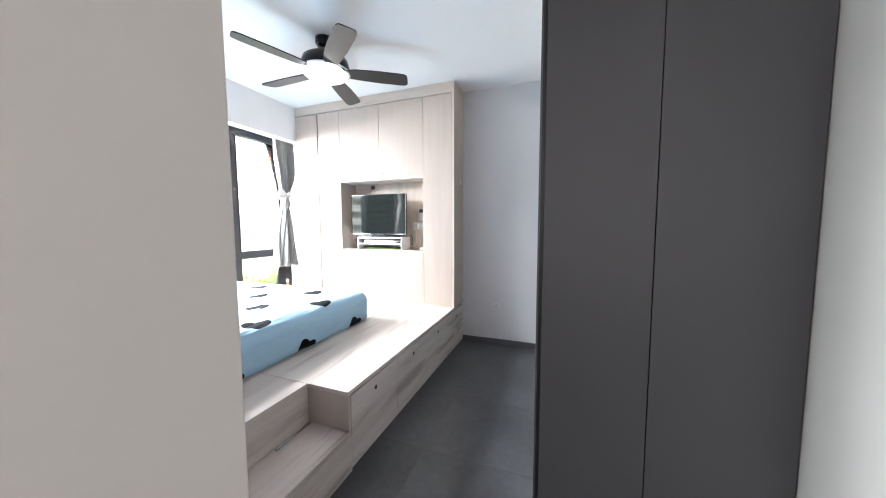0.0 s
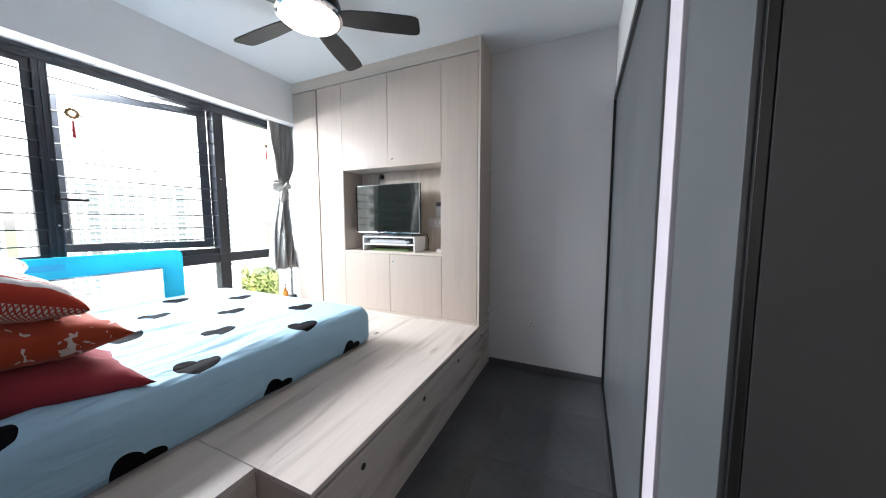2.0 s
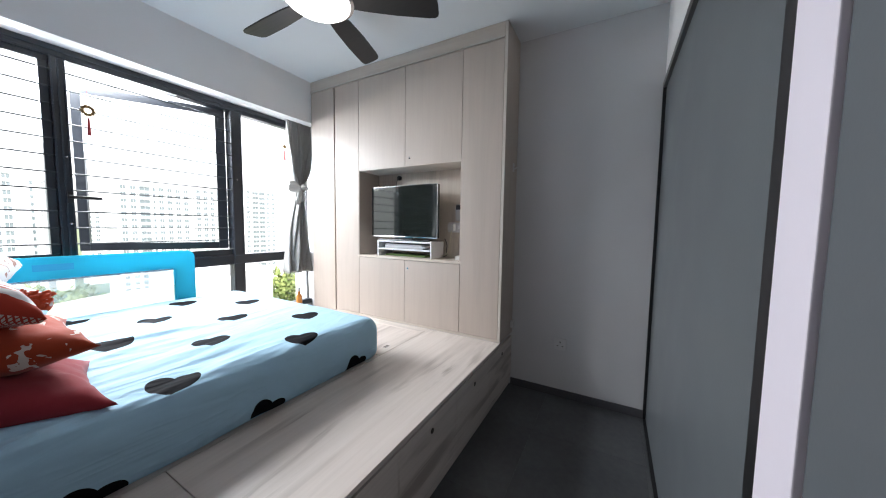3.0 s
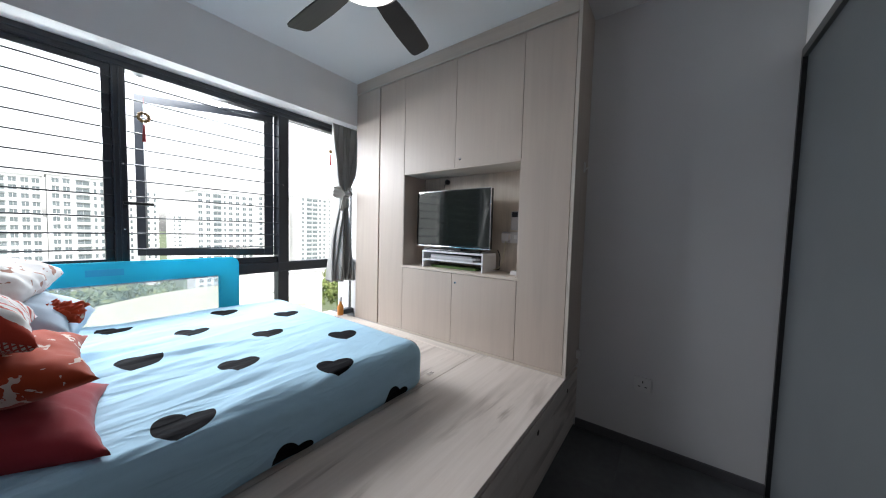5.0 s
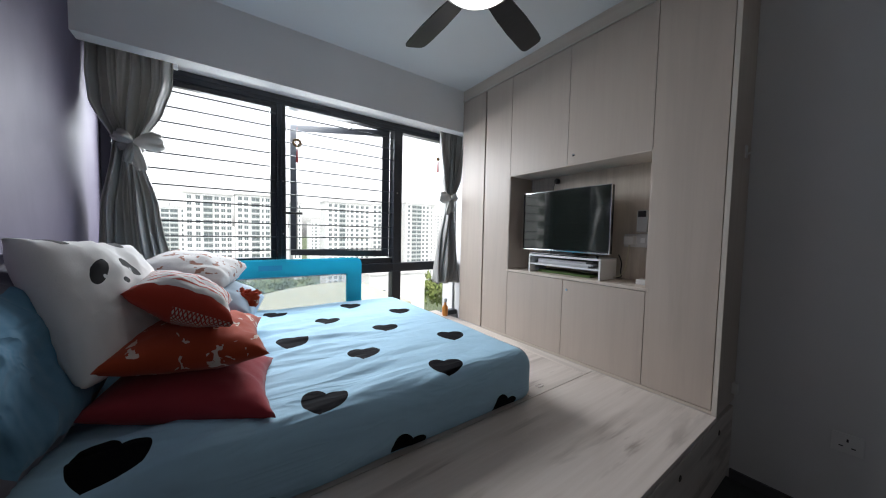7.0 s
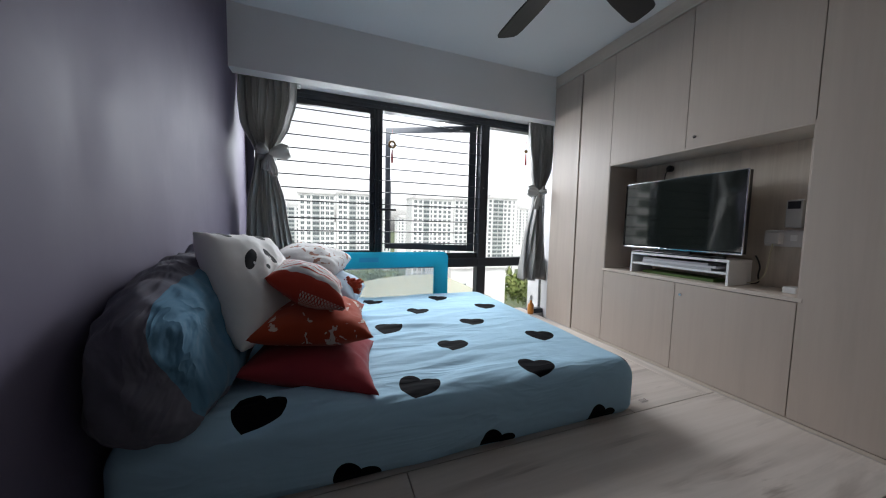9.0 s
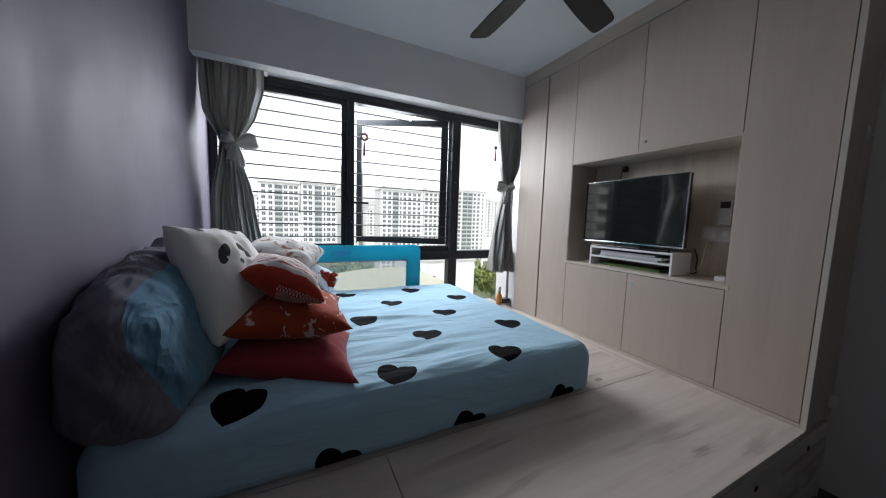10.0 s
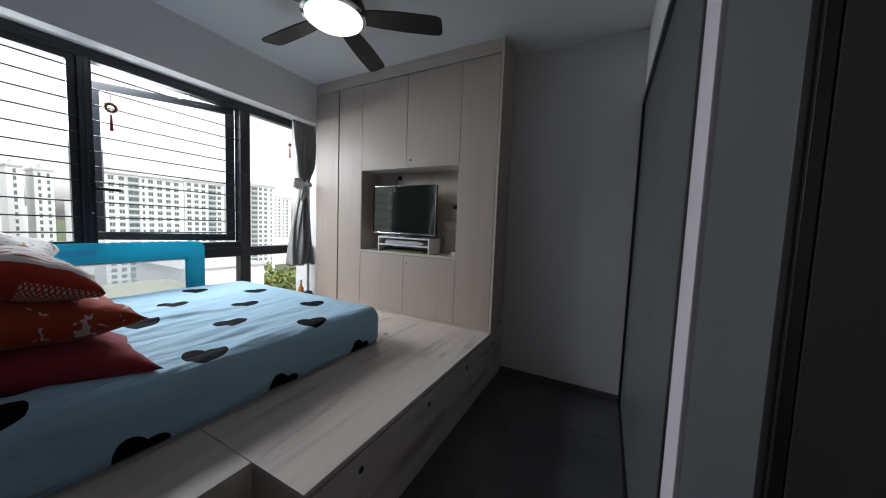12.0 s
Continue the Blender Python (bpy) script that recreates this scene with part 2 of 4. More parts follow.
part("step_tread", boxes((-0.276, 0.0, 1.472, 2.33, 0.148, 0.166, 0.0015)), M_PLAT, platform)
part("step_front", boxes((-0.018, 0.0, 1.472, 2.33, FZ, 0.147, 0.001)), M_PLAT, platform)
for y0, y1, yc in ((2.334, 2.810, 2.56), (2.813, 3.309, 3.06), (3.312, 3.808, 3.55), (3.811, 4.296, 4.06)):
    d = part("drawer_front", boxes((-0.018, 0.0, y0, y1, FZ + 0.06, PZ - 0.032, 0.0015)), M_PLAT, platform)
    bm = lathe(bmesh.new(), [(0.013, 0), (0.013, 0.002), (0.009, 0.003), (0.008, 0.0015)], pose(0.0, yc, 0.283, 0, 90, 0), 20)
    part("pull_ring", bm, M_BRONZE, d, "dark round pull")
part("plinth", boxes((-0.03, -0.012, 2.33, 4.296, FZ, FZ + 0.058)), M_PLAT, platform)
bm = rod(bmesh.new(), (-0.236, 2.09, 0.176), (-0.236, 2.30, 0.176), 0.004)
rod(bm, (-0.236, 2.085, 0.175), (-0.236, 2.10, 0.175), 0.008)
thing("loose_rod", bm, M_STEEL, "thin brass-coloured rod lying on the step", "rod", smooth=False)

# ---- wall cabinet with the television niche ----
cab = thing("wall_cabinet", None, None, "full-height pale wood laminate cabinet with television niche", "cabinet")
NX0, NX1, NZ0, NZ1 = -1.354, -0.336, 0.948, 1.70
part("carcass", boxes((-1.985, -1.69, 4.02, 4.298, PZ + 0.02, 2.49), (-1.69, -1.64, 4.12, 4.298, PZ + 0.02, 2.49), (-1.64, NX0 - 0.02, 4.02, 4.298, PZ + 0.02, 2.49), (NX1 + 0.02, -0.022, 4.02, 4.298, PZ + 0.02, 2.49),
                      (NX0 - 0.02, NX1 + 0.02, 4.02, 4.298, NZ1 + 0.02, 2.49), (NX0 - 0.02, NX1 + 0.02, 4.02, 4.298, PZ + 0.02, NZ0 - 0.02)), M_GAP, cab, "dark carcass seen in the gaps")
part("side_panel", boxes((-0.02, 0.0, 4.0, 4.298, PZ + 0.001, CEIL - 0.002, 0.001)), M_CAB, cab)
part("edge_band", boxes((-0.0195, -0.0005, 3.9965, 3.9998, PZ + 0.002, CEIL - 0.003)), M_EDGE, cab, "pale edging strip")
part("cornice", boxes((-1.988, -0.022, 4.0, 4.02, 2.497, CEIL - 0.002, 0.001)), M_CABH, cab, "paler top filler strip")
part("edge_band", boxes((-1.987, -0.022, 3.995, 3.9998, 2.497, 2.506)), M_EDGE, cab, "pale edging strip")
part("niche_back", boxes((NX0, NX1, 4.272, 4.29, NZ0, NZ1)), M_NICHE, cab, "streaky niche back panel")
part("niche_floor", boxes((NX0 - 0.018, NX1 + 0.018, 3.998, 4.27, NZ0 - 0.018, NZ0, 0.001)), M_CABH, cab)
part("niche_top", boxes((NX0, NX1, 4.003, 4.27, NZ1, NZ1 + 0.018, 0.001)), M_CABH, cab)
part("niche_side", boxes((NX0 - 0.018, NX0, 4.003, 4.27, NZ0, NZ1 + 0.018, 0.001)), M_CAB, cab)
part("niche_side", boxes((NX1, NX1 + 0.018, 4.003, 4.27, NZ0, NZ1 + 0.018, 0.001)), M_CAB, cab)
G = 0.0018
XS = [-1.985, -1.662, NX0 - 0.004, -0.846, NX1 + 0.004, -0.022]
DOORS = [(XS[0], XS[1] - 0.007, PZ + 0.004, 2.492), (XS[1] + 0.006, XS[2], PZ + 0.02, 2.492), (XS[2], XS[3], NZ1 + 0.004, 2.492), (XS[3], XS[4], NZ1 + 0.004, 2.492),
         (XS[2], XS[3], PZ + 0.02, NZ0 - 0.02), (XS[3], XS[4], PZ + 0.02, NZ0 - 0.02), (XS[4], XS[5], PZ + 0.02, 2.492)]
doors = [part("door", boxes((x0 + G, x1 - G, 4.0, 4.018, z0 + G, z1 - G, 0.001)), M_CAB, cab) for x0, x1, z0, z1 in DOORS]
part("toe_strip", boxes((XS[1] + 0.002, -0.022, 4.002, 4.02, PZ + 0.001, PZ + 0.018)), M_CABH, cab)
for di, x, z in ((3, -0.80, 1.765), (5, -0.812, 0.862)):
    bm = lathe(bmesh.new(), [(0.008, 0), (0.009, 0.003), (0.008, 0.005), (0.003, 0.0055)], pose(x, 4.0, z, 90, 0, 0), 20)
    part("cam_lock", bm, M_CHROME, doors[di], "round chrome lock", smooth=False)

# ---- entrance wardrobe (dark doors) and the sliding wardrobe ----
ward = thing("entrance_wardrobe", None, None, "dark charcoal laminate wardrobe with two tall doors", "wardrobe")
part("body", boxes((0.93, 1.588, 2.17, 2.56, FZ, CEIL - 0.002)), M_GAP, ward, "dark carcass")
part("door", boxes((0.925, 1.235, 2.146, 2.166, FZ + 0.01, CEIL - 0.004, 0.001)), M_DARK, ward)
part("door", boxes((1.238, 1.587, 2.146, 2.166, FZ + 0.01, CEIL - 0.004, 0.001)), M_DARK, ward)
part("corner_strip", boxes((0.913, 0.9235, 2.147, 2.154, FZ, CEIL - 0.004, 0.001)), M_BLACK, ward, "black edge strip")
part("side_panel", boxes((0.906, 0.929, 2.156, 2.438, FZ, CEIL - 0.004, 0.001)), M_GREY, ward, "mid-grey side panel")
part("end_stile", boxes((0.897, 0.926, 2.44, 2.548, FZ, CEIL - 0.004, 0.002)), M_PINKWHITE, ward, "pale lilac-white upright strip")

slider = thing("sliding_wardrobe", None, None, "tall wardrobe with grey sliding doors in black frames", "wardrobe")
part("body", boxes((0.99, 1.588, 2.595, 4.296, FZ, CEIL - 0.004)), M_GAP, slider, "dark inside")
part("fascia", boxes((0.915, 0.985, 2.592, 4.298, 2.13, CEIL - 0.004)), M_WHITE, slider, "white fascia over the sliding doors")
part("track_cover", boxes((0.905, 0.985, 2.592, 4.298, 2.085, 2.128, 0.002)), M_TRACK, slider, "dark metal sliding track")
part("jamb", boxes((0.905, 0.955, 4.275, 4.297, FZ, 2.095, 0.001)), M_BLACK, slider, "black end frame")
part("jamb", boxes((0.898, 0.955, 2.55, 2.59, FZ, CEIL - 0.006, 0.001)), M_BLACK, slider, "black door frame edge")
part("sliding_door", boxes((0.922, 0.944, 2.592, 4.274, FZ + 0.012, 2.094, 0.001)), M_SLIDE, slider, "smooth grey sliding door")
part("bottom_track", boxes((0.905, 0.985, 2.592, 4.275, FZ, FZ + 0.010)), M_BLACK, slider)

# ---- window ----
WX = -2.43
win = tagged(new("window_1"), "black aluminium window with an open casement and grilles", "window", kind="structure")
WY0, WY1, WZ0, WZ1 = 1.475, 4.295, 0.30, 2.30
part("window_frame", boxes((WX - 0.05, WX + 0.03, WY0, WY1, 2.225, WZ1, 0.003), (WX - 0.05, WX + 0.03, WY0, WY1, WZ0, WZ0 + 0.05, 0.003),
                           (WX - 0.05, WX + 0.03, WY0, WY0 + 0.05, WZ0 + 0.05, 2.225, 0.003), (WX - 0.05, WX - 0.025, WY1 - 0.012, WY1, WZ0 + 0.05, 2.225, 0.002)), M_FRAME, win)
part("transom", boxes((WX - 0.05, WX + 0.035, WY0 + 0.05, WY1 - 0.02, 0.835, 0.925, 0.004)), M_FRAME, win)
part("mullion", boxes((WX - 0.05, WX + 0.04, 2.44, 2.507, 0.925, 2.225, 0.004)), M_FRAME, win)
part("mullion", boxes((WX - 0.05, WX + 0.04, 3.46, 3.555, 0.35, 2.225, 0.004)), M_FRAME, win)
part("sash", boxes((WX - 0.02, WX + 0.02, 1.53, 2.44, 2.19, 2.225, 0.003), (WX - 0.02, WX + 0.02, 1.53, 2.44, 0.925, 1.005, 0.003), (WX - 0.02, WX + 0.02, 2.40, 2.44, 1.005, 2.19, 0.003)), M_FRAME, win)
part("sill_rail", boxes((WX - 0.02, WX + 0.02, 2.507, 3.46, 0.925, 0.975, 0.003)), M_FRAME, win)
# the opened casement, hinged at its far upright
CAS = pose(WX - 0.035, 3.45, 0, 0, 0, -29.0)


def cas(x0, x1, y0, y1, z0, z1):
    bm = boxes((x0, x1, y0, y1, z0, z1, 0.003))
    bmesh.ops.transform(bm, matrix=CAS, verts=bm.verts)
    return bm


casement = part("casement", cas(-0.02, 0.02, -0.94, 0.0, 2.175, 2.235), M_FRAME, win, "black casement standing open outwards")
part("stile", cas(-0.02, 0.02, -0.07, 0.0, 0.985, 2.175), M_FRAME, casement)
part("stile", cas(-0.02, 0.02, -0.94, -0.885, 0.985, 2.175), M_FRAME, casement)
part("bottom_rail", cas(-0.02, 0.02, -0.885, -0.07, 0.985, 1.045), M_FRAME, casement)


# glass of the window
M_GLASS = bpy.data.materials.new("window_glass")
M_GLASS.use_nodes = True
_t = M_GLASS.node_tree
_t.nodes.remove(_t.nodes["Principled BSDF"])
_tr = _t.nodes.new("ShaderNodeBsdfTransparent")
_gl = _t.nodes.new("ShaderNodeBsdfGlossy")
_gl.inputs["Roughness"].default_value = 0.02
_fr = _t.nodes.new("ShaderNodeFresnel")
_mx = _t.nodes.new("ShaderNodeMixShader")
_t.links.new(_fr.outputs[0], _mx.inputs[0])
_t.links.new(_tr.outputs[0], _mx.inputs[1])
_t.links.new(_gl.outputs[0], _mx.inputs[2])
_t.links.new(_mx.outputs[0], _t.nodes["Material Output"].inputs["Surface"])


def pane(bm, parent):
    ob = part("pane", bm, M_GLASS, parent, "clear glass")
    ob.visible_shadow = False
    return ob


pane(boxes((WX - 0.004, WX + 0.002, 1.53, 2.40, 1.005, 2.19)), win)
pane(boxes((WX - 0.004, WX + 0.002, 3.555, 4.282, 0.925, 2.225)), win)
pane(boxes((WX - 0.004, WX + 0.002, 1.525, 3.46, 0.35, 0.835)), win)
pane(boxes((WX - 0.004, WX + 0.002, 3.555, 4.282, 0.35, 0.835)), win)
pane(cas(-0.004, 0.002, -0.885, -0.07, 1.045, 2.175), casement)
M_BEAD = material("aluminium_bead", (0.035, 0.042, 0.055), 0.28, 0.3)
for y in (2.446, 2.474, 2.501, 3.466, 3.548):
    part("glazing_bead", boxes((WX + 0.0405, WX + 0.047, y - 0.004, y + 0.004, 0.93, 2.222, 0.001)), M_BEAD, win, "slim raised bead")
for z in (0.842, 0.918):
    part("glazing_bead", boxes((WX + 0.0355, WX + 0.041, 1.53, 4.24, z - 0.004, z + 0.004, 0.001)), M_BEAD, win, "slim raised bead")
for z in (2.238, 2.268):
    part("glazing_bead", boxes((WX + 0.0305, WX + 0.036, 1.48, 4.29, z - 0.004, z + 0.004, 0.001)), M_BEAD, win, "slim raised bead")
for y, z in ((2.487, 1.62), (2.487, 1.20), (3.505, 1.62)):
    part("frame_screw", lathe(bmesh.new(), [(0.006, 0), (0.006, 0.003), (0.002, 0.004)], pose(WX + 0.04, y, z, 0, 90, 0), 12), M_STEEL, win)
# grille wires, lever handle, stay
for y0, y1 in ((1.53, 2.445), (2.50, 3.465)):
    for z in [1.068 + 0.104 * k for k in range(3)] + [1.413 + 0.1037 * k for k in range(8)]:
        part("grille_wire", rod(bmesh.new(), (-2.375, y0, z), (-2.375, y1, z), 0.0046, 6), M_FRAME, win)
part("handle", boxes((-2.392, -2.372, 2.476, 2.499, 1.33, 1.40, 0.003), (-2.372, -2.352, 2.48, 2.625, 1.358, 1.378, 0.004)), M_BLACK, win, "black lever handle")
part("stay_arm", rod(bmesh.new(), (-2.44, 3.10, 2.222), (-2.66, 3.09, 2.222), 0.006, 6), M_STEEL, win, "thin steel window stay")

# ---- mattress ----
def rounded_block(x0, x1, y0, y1, z0, z1, r, nx, ny, nz, under=True):
    """A box with its edges rounded by r (those underneath if asked), as a fine grid. Returns the bmesh."""
    bm = bmesh.new()
    seen = {}

    def vert(i, j, k):
        key = (i, j, k)
        if key not in seen:
            p = Vector((x0 + (x1 - x0) * i / nx, y0 + (y1 - y0) * j / ny, z0 + (z1 - z0) * k / nz))
            c = Vector((min(max(p.x, x0 + r), x1 - r), min(max(p.y, y0 + r), y1 - r), min(max(p.z, z0 + r) if under else p.z, z1 - r)))
            d = p - c
            if d.length > 1e-6:
                p = c + d.normalized() * r
            seen[key] = bm.verts.new(p)
        return seen[key]

    def quad(*q):
        bm.faces.new(q)

    for i in range(nx):
        for j in range(ny):
            for k in (0, nz):
                quad(vert(i, j, k), vert(i + 1, j, k), vert(i + 1, j + 1, k), vert(i, j + 1, k))
    for i in range(nx):
        for k in range(nz):
            for j in (0, ny):
                quad(vert(i, j, k), vert(i + 1, j, k), vert(i + 1, j, k + 1), vert(i, j, k + 1))
    for j in range(ny):
        for k in range(nz):
            for i in (0, nx):
                quad(vert(i, j, k), vert(i, j + 1, k), vert(i, j + 1, k + 1), vert(i, j, k + 1))
    return bm


def uv_axes(m):
    c = m.node_tree.nodes.new("ShaderNodeTexCoord")
    s = m.node_tree.nodes.new("ShaderNodeSeparateXYZ")
    m.node_tree.links.new(c.outputs["UV"], s.inputs[0])
    return s.outputs[0], s.outputs[1]


# cotton sheet with a staggered print of tilted hearts, laid out in metres of cloth
M_SHEET = fabric("blue_heart_sheet", (0.40, 0.61, 0.76), 0.75, 0.06)
M_SHEET.node_tree.nodes["Principled BSDF"].inputs["Specular IOR Level"].default_value = 0.10
M_SHEET.node_tree.nodes["Principled BSDF"].inputs["Sheen Weight"].default_value = 0.05
creases(M_SHEET, (3.2, 0.8, 3.0), 2.6, 0.75, 0.03)
_u, _v = uv_axes(M_SHEET)
_m = M_SHEET
_row = calc(_m, "DIVIDE", calc(_m, "ADD", _v, 0.672), 0.327)
_ri = calc(_m, "ROUND", _row)
_lv = calc(_m, "MULTIPLY", calc(_m, "SUBTRACT", _row, _ri), 0.327)
_par = calc(_m, "FLOORED_MODULO", _ri, 2.0)
_col = calc(_m, "DIVIDE", calc(_m, "SUBTRACT", calc(_m, "SUBTRACT", _u, 2.37), calc(_m, "MULTIPLY", _par, 0.267)), 0.53)
_lu = calc(_m, "MULTIPLY", calc(_m, "SUBTRACT", _col, calc(_m, "ROUND", _col)), 0.53)
_ca, _sa, _sz = math.cos(radians(22)), math.sin(radians(22)), 1 / 0.069
_X = calc(_m, "MULTIPLY", calc(_m, "ADD", calc(_m, "MULTIPLY", _lu, _ca), calc(_m, "MULTIPLY", _lv, _sa)), _sz)
_Y = calc(_m, "MULTIPLY", calc(_m, "SUBTRACT", calc(_m, "MULTIPLY", _lu, _sa), calc(_m, "MULTIPLY", _lv, _ca)), _sz)
_X2 = calc(_m, "MULTIPLY", _X, _X)
_Y2 = calc(_m, "MULTIPLY", _Y, _Y)
_A = calc(_m, "SUBTRACT", calc(_m, "ADD", _X2, _Y2), 1.0)
_A3 = calc(_m, "MULTIPLY", calc(_m, "MULTIPLY", _A, _A), _A)
_H = calc(_m, "LESS_THAN", calc(_m, "SUBTRACT", _A3, calc(_m, "MULTIPLY", calc(_m, "MULTIPLY", _X2, _Y2), _Y)), 0.0)
_old = _m.node_tree.nodes["Principled BSDF"].inputs["Base Color"].links[0].from_socket
set_color(_m, mix(_m, _old, (0.007, 0.007, 0.009), _H))
_bs = _m.node_tree.nodes["Principled BSDF"]
_m.node_tree.links.new(calc(_m, "SUBTRACT", 0.10, calc(_m, "MULTIPLY", _H, 0.07)), _bs.inputs["Specular IOR Level"])
_m.node_tree.links.new(calc(_m, "SUBTRACT", 0.05, calc(_m, "MULTIPLY", _H, 0.04)), _bs.inputs["Sheen Weight"])

MX0, MX1, MY0, MY1, MZ1 = -2.24, -0.60, 1.49, 3.425, 0.635
bm = rounded_block(MX0, MX1, MY0, MY1, PZ + 0.002, MZ1, 0.085, 110, 130, 14, False)
uv = bm.loops.layers.uv.new("cloth")
for f in bm.faces:
    for lp in f.loops:
        p = lp.vert.co
        drop = MZ1 - p.z
        u = p.y + (drop if p.y > MY1 - 0.06 else 0.0) - 0.12 * drop
        v = p.x + (0.93 * drop if p.x > MX1 - 0.06 and p.y <= MY1 - 0.02 else 0.0)
        lp[uv].uv = (u, v)
for vtx in bm.verts:
    p = vtx.co
    if p.z > PZ + 0.05:
        near = max(0.0, min(1.0, (3.2 - p.y) / 0.9))
        w = noise.noise((p.x * 13 + p.y * 1.5, p.y * 2.2, 3.0)) + 0.5 * noise.noise((p.x * 30 + p.y * 4.0, p.y * 4.0, 9.0))
        edge = max(0.0, 1 - abs(p.y - MY1) / 0.25)
        w2 = noise.noise((p.y * 16, p.x * 3.0, 5.0))
        p.z += (0.016 * near * (w + 0.6 * (1 - 2 * abs(noise.noise((p.x * 9 + p.y * 2.0, p.y * 1.4, 11.0))))) + 0.006 * edge * w2) if p.z > MZ1 - 0.03 else 0.0
        # one long soft fold that runs down the middle of the sheet
        if p.z > MZ1 - 0.03 and 2.1 < p.y < 3.05:
            off = p.x + 1.36 - 0.10 * (p.y - 2.3) - 0.02 * math.sin(p.y * 7.0)
            p.z += 0.016 * math.exp(-(off / 0.03) ** 2) * math.sin(math.pi * (p.y - 2.1) / 0.95) ** 2
        sag = noise.noise((p.x * 2.0, p.y * 2.0, 1.0))
        p.z += 0.006 * sag
        if p.x > MX1 - 0.05:
            p.x += 0.006 * noise.noise((p.y * 5.0, p.z * 7.0, 2.0))
    elif p.x > MX1 - 0.09:
        p.x += 0.010 * noise.noise((p.y * 4.0, 0.0, 7.0)) - 0.004
    # the hem turns in under the mattress
    if p.z < PZ + 0.03:
        tuck = 0.022 * (1 - max(0.0, p.z - PZ - 0.002) / 0.028)
        p.x -= tuck if p.x > MX1 - 0.03 else 0.0
        p.y -= tuck if p.y > MY1 - 0.03 else 0.0
mattress = thing("mattress", bm, M_SHEET, "mattress in a light blue sheet with black hearts", "mattress", smooth=True)
bm = bmesh.new()
for a, b in (((MX0 + 0.09, MY1 - 0.028), (MX1 - 0.09, MY1 - 0.028)), ((MX1 - 0.030, MY0 + 0.09), (MX1 - 0.030, MY1 - 0.09))):
    rod(bm, (*a, PZ + 0.009), (*b, PZ + 0.009), 0.006, 8)
part("elastic_hem", bm, M_SHEET, mattress, "gathered elastic hem", smooth=True)


# ---- pillows ----
def pillow(name, w, h, t, m, mat, label, seed, n=30, puff=0.42, pinch=0.10, crumple=0.006, category="pillow", soft=0.0):
    """A stuffed cushion in its own x (width) and y (height), with its seam in the middle plane; uv runs 0 to 1 over the front."""
    bm = bmesh.new()
    uvl = bm.loops.layers.uv.new("cloth")
    side = {}
    for s in (1, -1):
        for i in range(n + 1):
            for j in range(n + 1):
                u, v = 2 * i / n - 1, 2 * j / n - 1
                rim = i in (0, n) or j in (0, n)
                if rim and s < 0:
                    side[(s, i, j)] = side[(1, i, j)]
                    continue
                x = w / 2 * u * (1 - pinch * (1 - v * v) - soft * v ** 6)
                y = h / 2 * v * (1 - pinch * (1 - u * u) - soft * u ** 6)
                z = s * t / 2 * max(0.0, (1 - u * u) * (1 - v * v)) ** puff
                k = crumple * (noise.noise((u * 2.2 + seed, v * 2.2, s)) + 0.6 * noise.noise((u * 6 + seed, v * 6, s * 3)))
                p = Vector((x + k, y + k, z + (0 if rim else s * k * 1.4)))
                side[(s, i, j)] = bm.verts.new(m @ p)
        for i in range(n):
            for j in range(n):
                q = [(i, j), (i + 1, j), (i + 1, j + 1), (i, j + 1)]
                if s < 0:
                    q.reverse()
                f = bm.faces.new([side[(s, a, b)] for a, b in q])
                for lp, (a, b) in zip(f.loops, q):
                    lp[uvl].uv = (a / n + (0 if s > 0 else 2), b / n)
    return thing(name, bm, mat, label, category, smooth=True)


M_REDP = fabric("crimson_cotton", (0.33, 0.035, 0.045), 0.9, 0.15)
# orange-red cotton with pale animal-like marks
M_ORANGE = fabric("orange_red_print", (0.43, 0.058, 0.02), 0.9, 0.12)
_w = coords(M_ORANGE, (1, 1, 1))
_b1 = noise_tex(M_ORANGE, _w, 17.0, 2.0, 0.4, 0.8)
_b2 = noise_tex(M_ORANGE, _w, 44.0, 2.0, 0.4, 0.4)
_mk = calc(M_ORANGE, "MULTIPLY", calc(M_ORANGE, "GREATER_THAN", _b1, 0.60), calc(M_ORANGE, "GREATER_THAN", _b2, 0.47))
_old = M_ORANGE.node_tree.nodes["Principled BSDF"].inputs["Base Color"].links[0].from_socket
set_color(M_ORANGE, mix(M_ORANGE, _old, (0.68, 0.55, 0.48), _mk))
# white face with curved red stripes, red band and a dotted net under it
M_STRIPE = fabric("red_striped_print", (0.74, 0.70, 0.68), 0.9, 0.05)
_u, _v = uv_axes(M_STRIPE)
_m = M_STRIPE
_bow = calc(_m, "MULTIPLY", calc(_m, "POWER", calc(_m, "ABSOLUTE", calc(_m, "SUBTRACT", _u, 0.6)), 2.0), 0.8)
_st = calc(_m, "FRACT", calc(_m, "MULTIPLY", calc(_m, "ADD", _v, _bow), 8.0))
_line = calc(_m, "MULTIPLY", calc(_m, "LESS_THAN", _st, 0.25), calc(_m, "GREATER_THAN", _v, 0.22))
_band = calc(_m, "LESS_THAN", _v, 0.12)
_back = calc(_m, "GREATER_THAN", _u, 1.5)
_red = calc(_m, "MAXIMUM", calc(_m, "MAXIMUM", _line, _band), _back)
_gu = calc(_m, "PINGPONG", calc(_m, "MULTIPLY", calc(_m, "ADD", _u, _v), 52.0), 1.0)
_gv = calc(_m, "PINGPONG", calc(_m, "MULTIPLY", calc(_m, "SUBTRACT", _u, _v), 52.0), 1.0)
